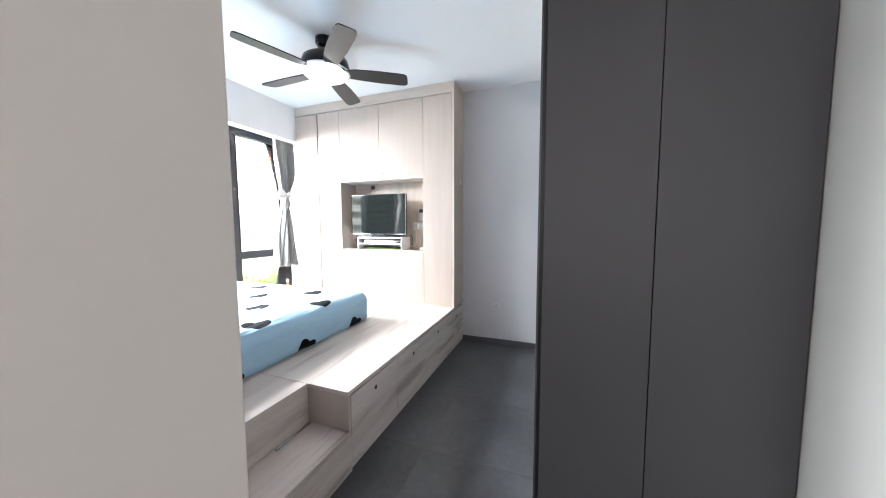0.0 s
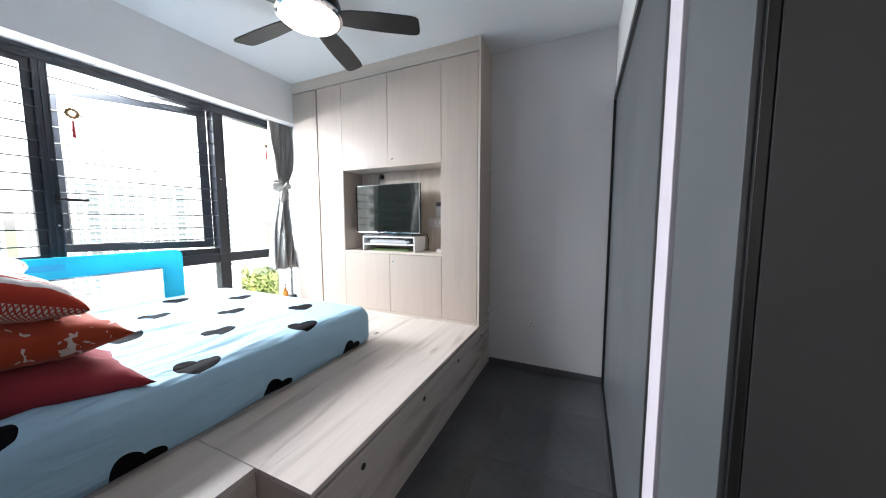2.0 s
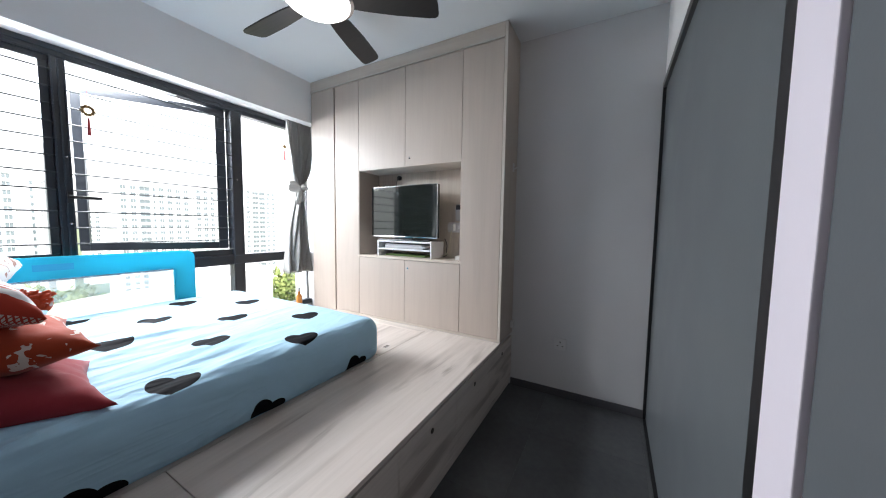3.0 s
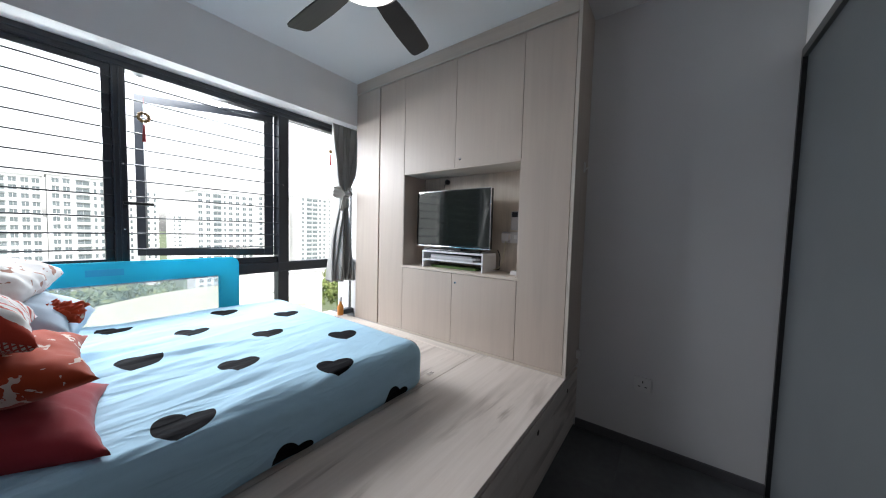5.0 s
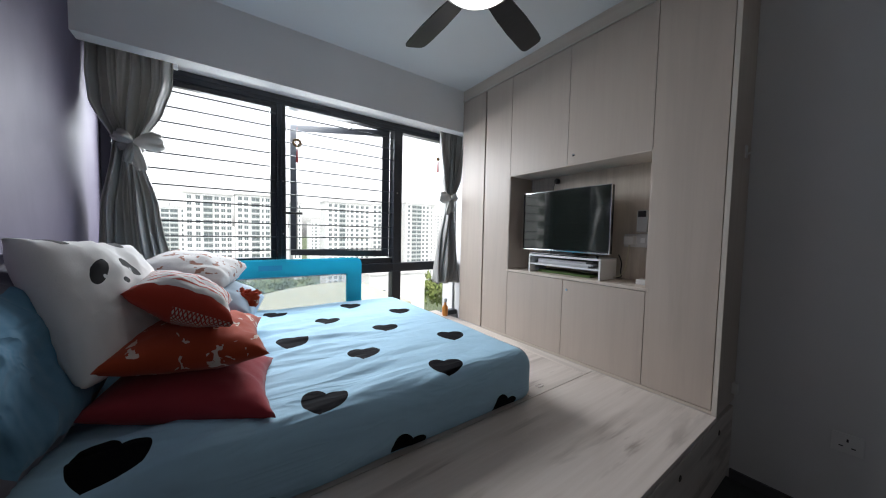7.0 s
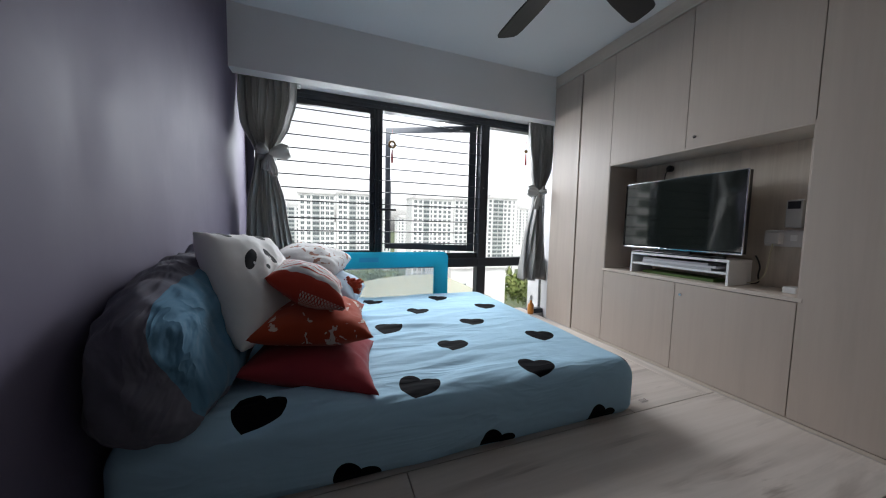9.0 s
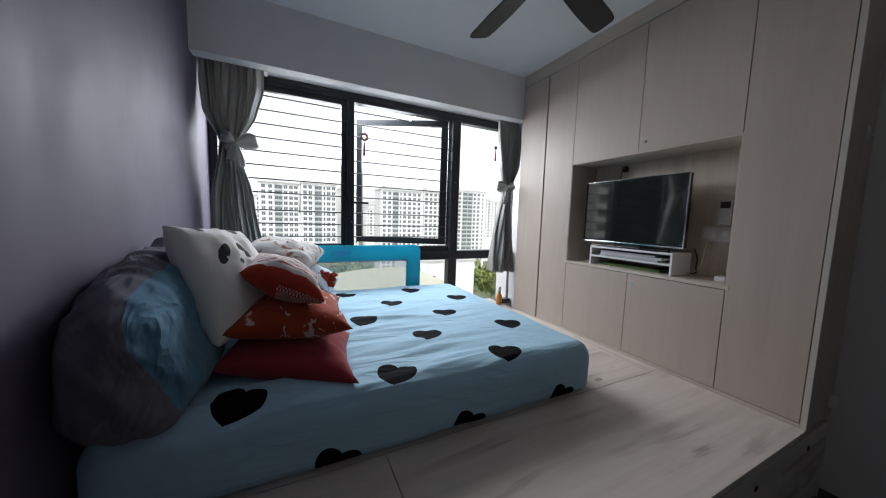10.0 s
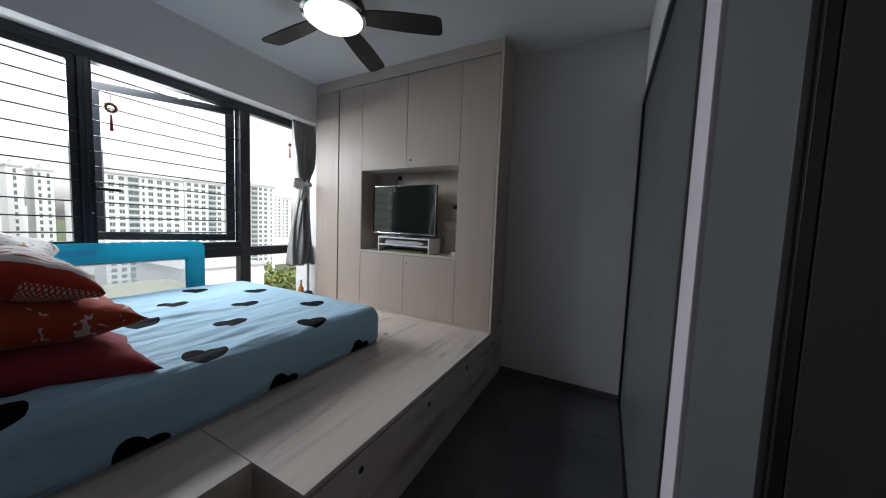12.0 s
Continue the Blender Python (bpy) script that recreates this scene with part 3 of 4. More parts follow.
_net = calc(_m, "GREATER_THAN", calc(_m, "MINIMUM", _gu, _gv), 0.38)
_net = calc(_m, "MULTIPLY", calc(_m, "MULTIPLY", _net, _back), calc(_m, "MULTIPLY", calc(_m, "LESS_THAN", _v, 0.55), calc(_m, "GREATER_THAN", _u, 2.45)))
_c = mix(_m, _m.node_tree.nodes["Principled BSDF"].inputs["Base Color"].links[0].from_socket, (0.50, 0.05, 0.025), _red)
_pr = calc(_m, "MULTIPLY", calc(_m, "GREATER_THAN", noise_tex(_m, coords(_m), 24.0, 1.0, 0.4, 0.6), 0.55), calc(_m, "MULTIPLY", _back, calc(_m, "LESS_THAN", _u, 2.42)))
_pr = calc(_m, "MULTIPLY", _pr, calc(_m, "LESS_THAN", calc(_m, "ABSOLUTE", calc(_m, "SUBTRACT", _v, 0.32)), 0.2))
set_color(_m, mix(_m, _c, (0.70, 0.62, 0.52), calc(_m, "MAXIMUM", _net, _pr)))


def blot(m, cu, cv, ru, rv, tilt=0.0):
    """A soft-edged ellipse in uv. Returns its mask."""
    u, v = uv_axes(m)
    du, dv = calc(m, "SUBTRACT", u, cu), calc(m, "SUBTRACT", v, cv)
    ca, sa = math.cos(radians(tilt)), math.sin(radians(tilt))
    a = calc(m, "DIVIDE", calc(m, "ADD", calc(m, "MULTIPLY", du, ca), calc(m, "MULTIPLY", dv, sa)), ru)
    b = calc(m, "DIVIDE", calc(m, "SUBTRACT", calc(m, "MULTIPLY", dv, ca), calc(m, "MULTIPLY", du, sa)), rv)
    return calc(m, "LESS_THAN", calc(m, "ADD", calc(m, "MULTIPLY", a, a), calc(m, "MULTIPLY", b, b)), 1.0)


M_FACE = fabric("white_plush", (0.80, 0.785, 0.775), 0.95, 0.06, 250.0)
_mask = blot(M_FACE, 0.26, 0.69, 0.048, 0.10, -38)
for spec in ((0.52, 0.71, 0.042, 0.09, 30), (0.40, 0.60, 0.032, 0.024, 0), (0.20, 0.97, 0.06, 0.06, 0), (0.66, 0.97, 0.06, 0.06, 0)):
    _mask = calc(M_FACE, "MAXIMUM", _mask, blot(M_FACE, *spec))
_dot = calc(M_FACE, "MAXIMUM", blot(M_FACE, 0.285, 0.655, 0.012, 0.016), blot(M_FACE, 0.50, 0.69, 0.011, 0.015))
_c = mix(M_FACE, M_FACE.node_tree.nodes["Principled BSDF"].inputs["Base Color"].links[0].from_socket, (0.02, 0.02, 0.022), _mask)
set_color(M_FACE, mix(M_FACE, _c, (0.7, 0.7, 0.7), _dot))

M_FLORAL = fabric("white_floral_print", (0.72, 0.70, 0.69), 0.9, 0.06)
_w = coords(M_FLORAL)
_f = noise_tex(M_FLORAL, _w, 22.0, 2.0, 0.5, 0.5)
_g = noise_tex(M_FLORAL, _w, 9.0, 1.0)
_mk = calc(M_FLORAL, "MULTIPLY", calc(M_FLORAL, "GREATER_THAN", _f, 0.60), calc(M_FLORAL, "GREATER_THAN", _g, 0.45))
set_color(M_FLORAL, mix(M_FLORAL, (0.72, 0.70, 0.69), (0.35, 0.17, 0.12), _mk))
M_PALEBLUE = fabric("pale_blue_cotton", (0.42, 0.52, 0.62), 0.9, 0.1)

for _mm in (M_REDP, M_ORANGE, M_FACE, M_STRIPE, M_FLORAL):
    creases(_mm, (1.0, 1.0, 1.6), 3.0, 0.35, 0.02)
def slumped(near_corner, ax, ay, w, h):
    """The pose of a cushion that has slumped out of square: its near right corner, and the ways along its front and its side."""
    ax, ay = Vector(ax).normalized(), Vector(ay).normalized()
    m = Matrix((ax, ay, ax.cross(ay).normalized())).transposed().to_4x4()
    m.translation = Vector(near_corner) - ax * (w / 2) + ay * (h / 2)
    return m


pillow("pillow", 0.52, 0.50, 0.18, slumped((-0.640, 2.222, 0.648), (0.19, 0.49, -0.05), (-0.99, 0.10, 0.01), 0.52, 0.50), M_REDP, "plain crimson red cushion at the stack's bottom", 1, pinch=0.13, puff=0.5)
pillow("pillow", 0.46, 0.48, 0.18, slumped((-0.729, 2.215, 0.822), (0.115, 0.444, 0.01), (-1.0, 0.04, 0.01), 0.46, 0.48), M_ORANGE, "orange-red cushion with pale animal print on stack", 2, pinch=0.13, puff=0.5)
pillow("pillow", 0.37, 0.32, 0.17, slumped((-0.765, 2.122, 0.922), (0.20, 0.295, -0.09), (-1.0, 0.0, 0.06), 0.37, 0.32), M_STRIPE, "small white cushion with red stripes and net", 3, pinch=0.12, puff=0.48)
_e1 = Vector((-0.405, 0.17, -0.038)).normalized()
_e2 = Vector((-0.15, -0.134, 0.40))
_e2 = (_e2 - _e1 * _e2.dot(_e1)).normalized()
_e3 = _e1.cross(_e2)
_m4 = Matrix((_e1, _e2, _e3)).transposed().to_4x4()
_m4.translation = (-1.09, 1.778, 0.965)
if _e3.y < 0:
    _m4 = _m4 @ pose(0, 0, 0, 0, 180, 0)
pillow("pillow", 0.46, 0.47, 0.20, _m4, M_FACE, "white plush pillow with a black patched face", 4, pinch=0.05, puff=0.42, crumple=0.009, soft=0.035)
pillow("pillow", 0.40, 0.40, 0.17, pose(-1.62, 1.965, 1.01, 10, 10, 72), M_FLORAL, "white pillow with small brown floral print", 5, pinch=0.04, soft=0.08)
pillow("pillow", 0.58, 0.46, 0.34, pose(-1.62, 1.97, 0.80, 3, 0, 78), M_PALEBLUE, "pale blue cotton pillow under another pillow", 6)
pillow("scarf", 0.15, 0.10, 0.05, pose(-1.50, 2.175, 0.87, 40, 10, 75), M_ORANGE, "crumpled orange-red printed cloth tucked by the pillows", 7, crumple=0.02, category="cloth")

# ---- folded duvet against the wall ----
M_DUVET = fabric("duvet_blue_cotton", (0.11, 0.245, 0.365), 0.92, 0.2)
M_DUVET2 = fabric("duvet_lilac_cotton", (0.165, 0.16, 0.20), 0.92, 0.2)
creases(M_DUVET, (1.0, 2.6, 1.2), 3.6, 0.8, 0.06)
creases(M_DUVET2, (1.0, 2.6, 1.2), 3.6, 0.8, 0.06)


def duvet_roll():
    """The rolled duvet before it sags and creases."""
    return rounded_block(-1.40, -0.54, 1.476, 1.79, MZ1 - 0.012, 1.118, 0.165, 70, 44, 48)


def rumple(bm):
    for vtx in bm.verts:
        p = vtx.co
        up = (p.z - MZ1) / 0.5
        # the near end slumps
        p.z -= 0.30 * max(0.0, p.x + 0.95) * max(0.0, up)
        p.y -= max(0.0, up) * 0.14 * (p.y - 1.478) / 0.35
        # sagging folds that run round the roll
        k = noise.noise((p.x * 4.0 + p.z * 3.0, p.y * 12.0 + p.z * 7.0, 4.0)) + 0.6 * noise.noise((p.x * 22.0 + p.y * 6.0, p.z * 5.0, 8.0)) + 0.3 * noise.noise(p * 26.0) + 0.55 * (0.5 - 2 * abs(noise.noise((p.x * 3.5, p.y * 9.0 + p.z * 8.0, 2.0))))
        k2 = noise.noise((p.x * 5.0, p.y * 5.0, p.z * 5.0))
        if p.z > MZ1 + 0.02:
            n = Vector((max(0.0, p.x + 0.9) * 1.5, p.y - 1.6, p.z - 0.85)).normalized()
            p += n * (0.023 * k + 0.024 * k2)
        p.y = max(p.y, 1.474)
        # the hem sinks over the mattress edge
        if p.x > MX1 - 0.03 and p.z < MZ1 + 0.10:
            p.x += 0.006
            p.z -= 0.015
    return bm


duvet = thing("duvet", None, None, "rolled blue and lilac duvet against the wall", "duvet")
for name, mat, label, keep in (("blue_side", M_DUVET, "blue cotton side", True), ("lilac_side", M_DUVET2, "grey-lilac cotton side", False)):
    bm = duvet_roll()
    bmesh.ops.bisect_plane(bm, geom=bm.verts[:] + bm.edges[:] + bm.faces[:], plane_co=(-0.55, 1.70, 1.05), plane_no=(0.08, 1.0, 0.13), clear_inner=keep, clear_outer=not keep)
    part(name, rumple(bm), mat, duvet, label, smooth=True)


# ---- bed guard rail ----
M_RAIL = fabric("blue_rail_cloth", (0.06, 0.55, 0.69), 0.7, 0.06)


def let_through(m, share):
    """Lets a share of the light pass through thin cloth."""
    t = m.node_tree
    b = t.nodes["Principled BSDF"]
    tl = t.nodes.new("ShaderNodeBsdfTranslucent")
    if b.inputs["Base Color"].links:
        t.links.new(b.inputs["Base Color"].links[0].from_socket, tl.inputs["Color"])
    x = t.nodes.new("ShaderNodeMixShader")
    x.inputs[0].default_value = share
    t.links.new(b.outputs[0], x.inputs[1])
    t.links.new(tl.outputs[0], x.inputs[2])
    t.links.new(x.outputs[0], t.nodes["Material Output"].inputs["Surface"])


let_through(M_RAIL, 0.45)
rail = thing("bed_rail", None, None, "bright blue padded bed guard rail with mesh panel", "bed rail")


def rail_frame():
    """A padded frame, open below, with rounded top corners; extruded along x."""
    y0, y1, zb, zt, wd = 1.62, 3.10, 0.385, 0.998, 0.135
    def arc(cy, cz, r, a0, a1, k=8):
        return [(cy + r * math.cos(radians(a0 + (a1 - a0) * i / k)), cz + r * math.sin(radians(a0 + (a1 - a0) * i / k))) for i in range(k + 1)]
    outer = [(y1, zb)] + arc(y1 - 0.055, zt - 0.055, 0.055, 0, 90) + arc(y0 + 0.055, zt - 0.055, 0.055, 90, 180) + [(y0, zb)]
    inner = [(y0 + wd, zb)] + arc(y0 + wd + 0.012, zt - wd - 0.012, 0.012, 180, 90) + arc(y1 - wd - 0.012, zt - wd - 0.012, 0.012, 90, 0) + [(y1 - wd, zb)]
    bm = bmesh.new()
    n = len(outer)
    ring = outer + inner
    a = [bm.verts.new((-2.30, y, z)) for y, z in ring]
    b = [bm.verts.new((-2.265, y, z)) for y, z in ring]
    inn = list(reversed(range(n, 2 * n)))
    for i in range(n - 1):
        for vs in (a, b):
            bm.faces.new((vs[i], vs[i + 1], vs[inn[i + 1]], vs[inn[i]]))
    k = len(ring)
    for i in range(k):
        bm.faces.new((a[i], a[(i + 1) % k], b[(i + 1) % k], b[i]))
    bmesh.ops.recalc_face_normals(bm, faces=bm.faces)
    sharp = [e for e in bm.edges if len(e.link_faces) == 2 and e.calc_face_angle() > 1.0]
    bmesh.ops.bevel(bm, geom=sharp, offset=0.009, segments=2, affect="EDGES")
    return bm


part("frame_cover", rail_frame(), M_RAIL, rail, "blue padded cover", smooth=False)
M_NET = bpy.data.materials.new("rail_netting")
M_NET.use_nodes = True
_t = M_NET.node_tree
_p = _t.nodes["Principled BSDF"]
_p.inputs["Base Color"].default_value = (0.75, 0.78, 0.80, 1)
_p.inputs["Roughness"].default_value = 0.8
_tr = _t.nodes.new("ShaderNodeBsdfTransparent")
_mx = _t.nodes.new("ShaderNodeMixShader")
_mx.inputs[0].default_value = 0.27
_t.links.new(_tr.outputs[0], _mx.inputs[1])
_t.links.new(_p.outputs[0], _mx.inputs[2])
_t.links.new(_mx.outputs[0], _t.nodes["Material Output"].inputs["Surface"])
part("netting", boxes((-2.284, -2.282, 1.70, 3.02, 0.39, 0.90)), M_NET, rail, "fine white see-through netting")
part("printed_label", boxes((-2.264, -2.2625, 2.30, 2.46, 0.915, 0.955)), fabric("label_blue", (0.06, 0.42, 0.66), 0.7), rail, "faint printed label")

# ---- curtains ----
M_CURT = fabric("grey_satin_curtain", (0.50, 0.49, 0.47), 0.30, 0.12, 300.0)
M_CURT.node_tree.nodes["Principled BSDF"].inputs["Specular IOR Level"].default_value = 0.45


let_through(M_CURT, 0.32)


def curtain(name, label, rows, xc, folds, seed, bow_y, bow_z, side):
    """A gathered curtain sheet; rows of (z, y0, y1, fold depth)."""
    ob = thing(name, None, None, label, "curtain", group="window curtains")
    bm = bmesh.new()
    nu, nz = 150, 70
    grid = []
    zt, zb = rows[0][0], rows[-1][0]
    for k in range(nz + 1):
        z = zt + (zb - zt) * k / nz
        for r0, r1 in zip(rows, rows[1:]):
            if r1[0] <= z + 1e-6:
                break
        f = (r0[0] - z) / (r0[0] - r1[0])
        f = 0.6 * f + 0.4 * f * f * (3 - 2 * f)
        y0, y1, d = [r0[i] + (r1[i] - r0[i]) * f for i in (1, 2, 3)]
        line = []
        for i in range(nu + 1):
            u = i / nu
            ph = noise.noise((u * 4.0, z * 0.6, seed)) * 1.6
            x = xc + 0.5 * d * math.sin(2 * math.pi * 2.2 * u + 4.0 * z) + 0.55 * d * (math.sin(2 * math.pi * folds * u + ph) + 0.35 * math.sin(4 * math.pi * folds * u + 2.1 * ph)) + d * 0.5 * noise.noise((u * 9, z * 1.3, seed + 3))
            y = y0 + (y1 - y0) * u + 0.012 * noise.noise((u * 6, z * 2.0, seed + 7))
            line.append(bm.verts.new((x, y, z)))
        grid.append(line)
    for a, b in zip(grid, grid[1:]):
        for i in range(nu):
            bm.faces.new((a[i], a[i + 1], b[i + 1], b[i]))
    cloth = part("cloth", bm, M_CURT, ob, smooth=True)
    sol = cloth.modifiers.new("thickness", "SOLIDIFY")
    sol.thickness = 0.003
    # tie band and bow
    bm = bmesh.new()
    ring = []
    for j in range(7):
        f = j / 6 * 2 - 1
        r = 1.0 - 0.35 * abs(f) ** 2
        ring.append([bm.verts.new((xc + 0.066 * r * math.cos(a) + 0.005 * noise.noise((a * 2, f * 3, seed)), bow_y + 0.066 * r * math.sin(a), bow_z + 0.03 * f + 0.008 * math.sin(a * 2 + seed))) for a in [2 * math.pi * k / 36 for k in range(36)]])
    for r0, r1 in zip(ring, ring[1:]):
        for k in range(36):
            bm.faces.new((r0[k], r0[(k + 1) % 36], r1[(k + 1) % 36], r1[k]))
    part("tie_band", bm, M_CURT, ob, "gathered tie band", smooth=True)

    def flap(name, length, width, ang, lift, k):
        """A folded cloth flap that leaves the knot at an angle, in degrees from the horizontal."""
        bm = bmesh.new()
        g = []
        for i in range(13):
            u = i / 12
            line = []
            for j in range(11):
                v = j / 5 - 1
                w = 0.010 + width * math.sin(0.5 * math.pi * min(1.0, u * 1.25)) * (1 - 0.35 * max(0.0, u - 0.75) * 4)
                along = length * u
                out = lift * math.sin(math.pi * u) * (1 - v * v) + 0.012 * math.sin(v * 7 + k) * u
                c, sn = math.cos(radians(ang)), math.sin(radians(ang))
                yy, zz = along * c - w * v * sn, along * sn + w * v * c
                line.append(bm.verts.new((xc + 0.072 + out, bow_y + side * (0.03 + yy), bow_z + 0.012 + zz)))
            g.append(line)
        for a, b in zip(g, g[1:]):
            for j in range(10):
                bm.faces.new((a[j], a[j + 1], b[j + 1], b[j]))
        p = part(name, bm, M_CURT, ob, smooth=True)
        p.modifiers.new("thickness", "SOLIDIFY").thickness = 0.004

    flap("bow_loop", 0.13, 0.045, 12, 0.05, 0.0)
    flap("bow_loop", 0.09, 0.032, 150, 0.045, 1.0)
    flap("tie_tail", 0.16, 0.018, -78, 0.02, 2.0)
    flap("tie_tail", 0.12, 0.015, -105, 0.02, 3.0)
    return ob


curtain("curtain", "grey satin curtain tied back beside the lilac wall",
        [(2.285, 1.478, 1.85, 0.030), (2.10, 1.478, 1.845, 0.046), (1.92, 1.495, 1.80, 0.060), (1.72, 1.585, 1.70, 0.05), (1.64, 1.575, 1.70, 0.05), (1.35, 1.52, 1.77, 0.056), (0.72, 1.485, 1.87, 0.060)], -2.17, 8, 1.0, 1.645, 1.70, 1)
curtain("curtain", "grey satin curtain tied back beside the cabinet",
        [(2.285, 3.865, 4.17, 0.030), (2.05, 3.875, 4.16, 0.045), (1.80, 3.91, 4.12, 0.06), (1.60, 3.955, 4.05, 0.05), (1.52, 3.955, 4.05, 0.05), (1.1, 3.89, 4.09, 0.075), (0.72, 3.855, 4.12, 0.085)], -2.20, 9, 5.0, 4.0, 1.56, -1)
thing("curtain_clip", boxes((-2.16, -2.13, 1.852, 1.872, 2.20, 2.235, 0.002), (-2.15, -2.14, 1.855, 1.869, 2.235, 2.265)), M_WHITEPL, "small white clip hanging from the curtain track", "clip")
thing("curtain_track", boxes((-2.13, -2.10, 1.475, 4.295, 2.262, 2.30, 0.003)), M_WHITEPL, "white plastic curtain track under the beam", "curtain track")

# ---- hanging charms ----
def charm(y, z, x, ring, label):
    ob = thing("hanging_charm", None, None, label, "charm", group="window charms")
    red = material("charm_red", (0.30, 0.02, 0.02), 0.7)
    brass = material("charm_brass", (0.22, 0.13, 0.05), 0.45, 0.6)
    part("string", rod(bmesh.new(), (x, y, z), (x, y, z + 0.10), 0.0013, 6), red, ob, "thin red string")
    bm = bmesh.new()
    for k in range(10):
        a = 2 * math.pi * k / 10
        bmesh.ops.create_uvsphere(bm, u_segments=8, v_segments=6, radius=0.011, matrix=Matrix.Translation((x, y + ring * math.cos(a), z + ring * math.sin(a) - ring)))
    part("ring", bm, brass, ob, "brass bead ring", smooth=True)
    bm = bmesh.new()
    cyl(bm, pose(x, y, z - 2 * ring - 0.075), 0.010, 0.005, 0.11, 10)
    part("tassel", bm, red, ob, "red silk tassel")
    return ob


charm(2.58, 1.955, -2.335, 0.026, "brass bead charm with red tassel on the grille")
charm(3.975, 2.03, -2.375, 0.008, "thin red tassel charm hanging in the window")

# ---- small bottle on the window ledge ----
bot = thing("bottle", lathe(bmesh.new(), [(0.028, PZ + 0.002), (0.03, PZ + 0.02), (0.03, PZ + 0.09), (0.012, PZ + 0.115), (0.012, PZ + 0.14)], pose(-2.16, 3.955, 0), 20),
            material("orange_plastic", (0.75, 0.28, 0.05), 0.4), "small orange plastic bottle on the platform corner", "bottle", smooth=True)
part("cap", lathe(bmesh.new(), [(0.016, PZ + 0.141), (0.016, PZ + 0.17), (0.006, PZ + 0.185)], pose(-2.16, 3.955, 0), 16), M_WHITEPL, bot, "white cap")

# ---- ceiling fan ----
FX, FY = -0.695, 3.04
M_BLADE = wood("fan_blade_dark", (0.016, 0.015, 0.016), (0.010, 0.010, 0.011), 0, 0.3, 0.3)
M_MOTOR = material("fan_motor_black", (0.02, 0.02, 0.024), 0.25, 0.5)
M_GLOW = material("fan_lamp_glow", (0.9, 0.9, 0.9), 0.4)
_b = M_GLOW.node_tree.nodes["Principled BSDF"]
_b.inputs["Emission Color"].default_value = (1.0, 0.985, 0.96, 1)
_b.inputs["Emission Strength"].default_value = 0.7
fan = thing("ceiling_fan", None, None, "dark five-blade ceiling fan with lit round lamp", "ceiling fan")
C = pose(FX, FY, 0)
part("canopy", lathe(bmesh.new(), [(0.068, CEIL - 0.001), (0.068, CEIL - 0.035), (0.055, CEIL - 0.055), (0.022, CEIL - 0.065)], C), M_MOTOR, fan, smooth=False)
part("down_rod", lathe(bmesh.new(), [(0.017, CEIL - 0.06), (0.017, 2.46)], C, 20), M_CHROME, fan, "chrome down rod", smooth=False)
part("motor_housing", lathe(bmesh.new(), [(0.05, 2.475), (0.13, 2.468), (0.162, 2.445), (0.172, 2.41), (0.172, 2.375), (0.166, 2.358)], C, 48), M_MOTOR, fan, smooth=True)
part("trim_ring", lathe(bmesh.new(), [(0.166, 2.372), (0.176, 2.368), (0.176, 2.356), (0.160, 2.350)], C, 48), M_CHROME, fan, "chrome trim ring")
lamp_ob = part("lamp_diffuser", lathe(bmesh.new(), [(0.158, 2.352), (0.157, 2.345), (0.145, 2.336), (0.10, 2.328), (0.03, 2.324)], C, 48), M_GLOW, fan, "glowing round diffuser", smooth=True)
lamp_ob.visible_shadow = False


def blade(angle):
    pts = [(0.15, -0.045), (0.22, -0.060), (0.36, -0.069), (0.54, -0.069), (0.585, -0.064), (0.604, -0.050), (0.612, -0.02), (0.620, 0.03), (0.618, 0.048), (0.603, 0.060), (0.57, 0.064), (0.40, 0.064), (0.25, 0.056), (0.15, 0.045)]
    bm = bmesh.new()
    top = [bm.verts.new((x, y, 0.004)) for x, y in pts]
    bot = [bm.verts.new((x, y, -0.004)) for x, y in pts]
    bm.faces.new(top)
    bm.faces.new(list(reversed(bot)))
    n = len(pts)
    for i in range(n):
        bm.faces.new((top[i], top[(i + 1) % n], bot[(i + 1) % n], bot[i]))
    bmesh.ops.transform(bm, matrix=pose(FX, FY, 2.368, 0, 0, angle) @ pose(0, 0, 0, -11, 0, 0), verts=bm.verts)
    b = part("blade", bm, M_BLADE, fan)
    bm = boxes((0.13, 0.21, -0.022, 0.022, 0.004, 0.010, 0.002))
    bmesh.ops.transform(bm, matrix=pose(FX, FY, 2.368, 0, 0, angle) @ pose(0, 0, 0, -11, 0, 0), verts=bm.verts)
    part("blade_iron", bm, M_MOTOR, b)


for k in range(5):
    blade(34.4 + 72 * k)

# ---- television and what stands with it ----
M_SCREEN = material("tv_screen", (0.012, 0.015, 0.013), 0.06, spec=0.9)
M_BEZEL = material("tv_bezel", (0.015, 0.015, 0.016), 0.25)
TVR = pose(-0.927, 4.08, 0, 0, 0, -2.4) @ Matrix.Diagonal((0.972, 1.0, 1.0, 1.0))


def tvbox(*spec):
    bm = boxes(*spec)
    bmesh.ops.transform(bm, matrix=TVR, verts=bm.verts)
    return bm


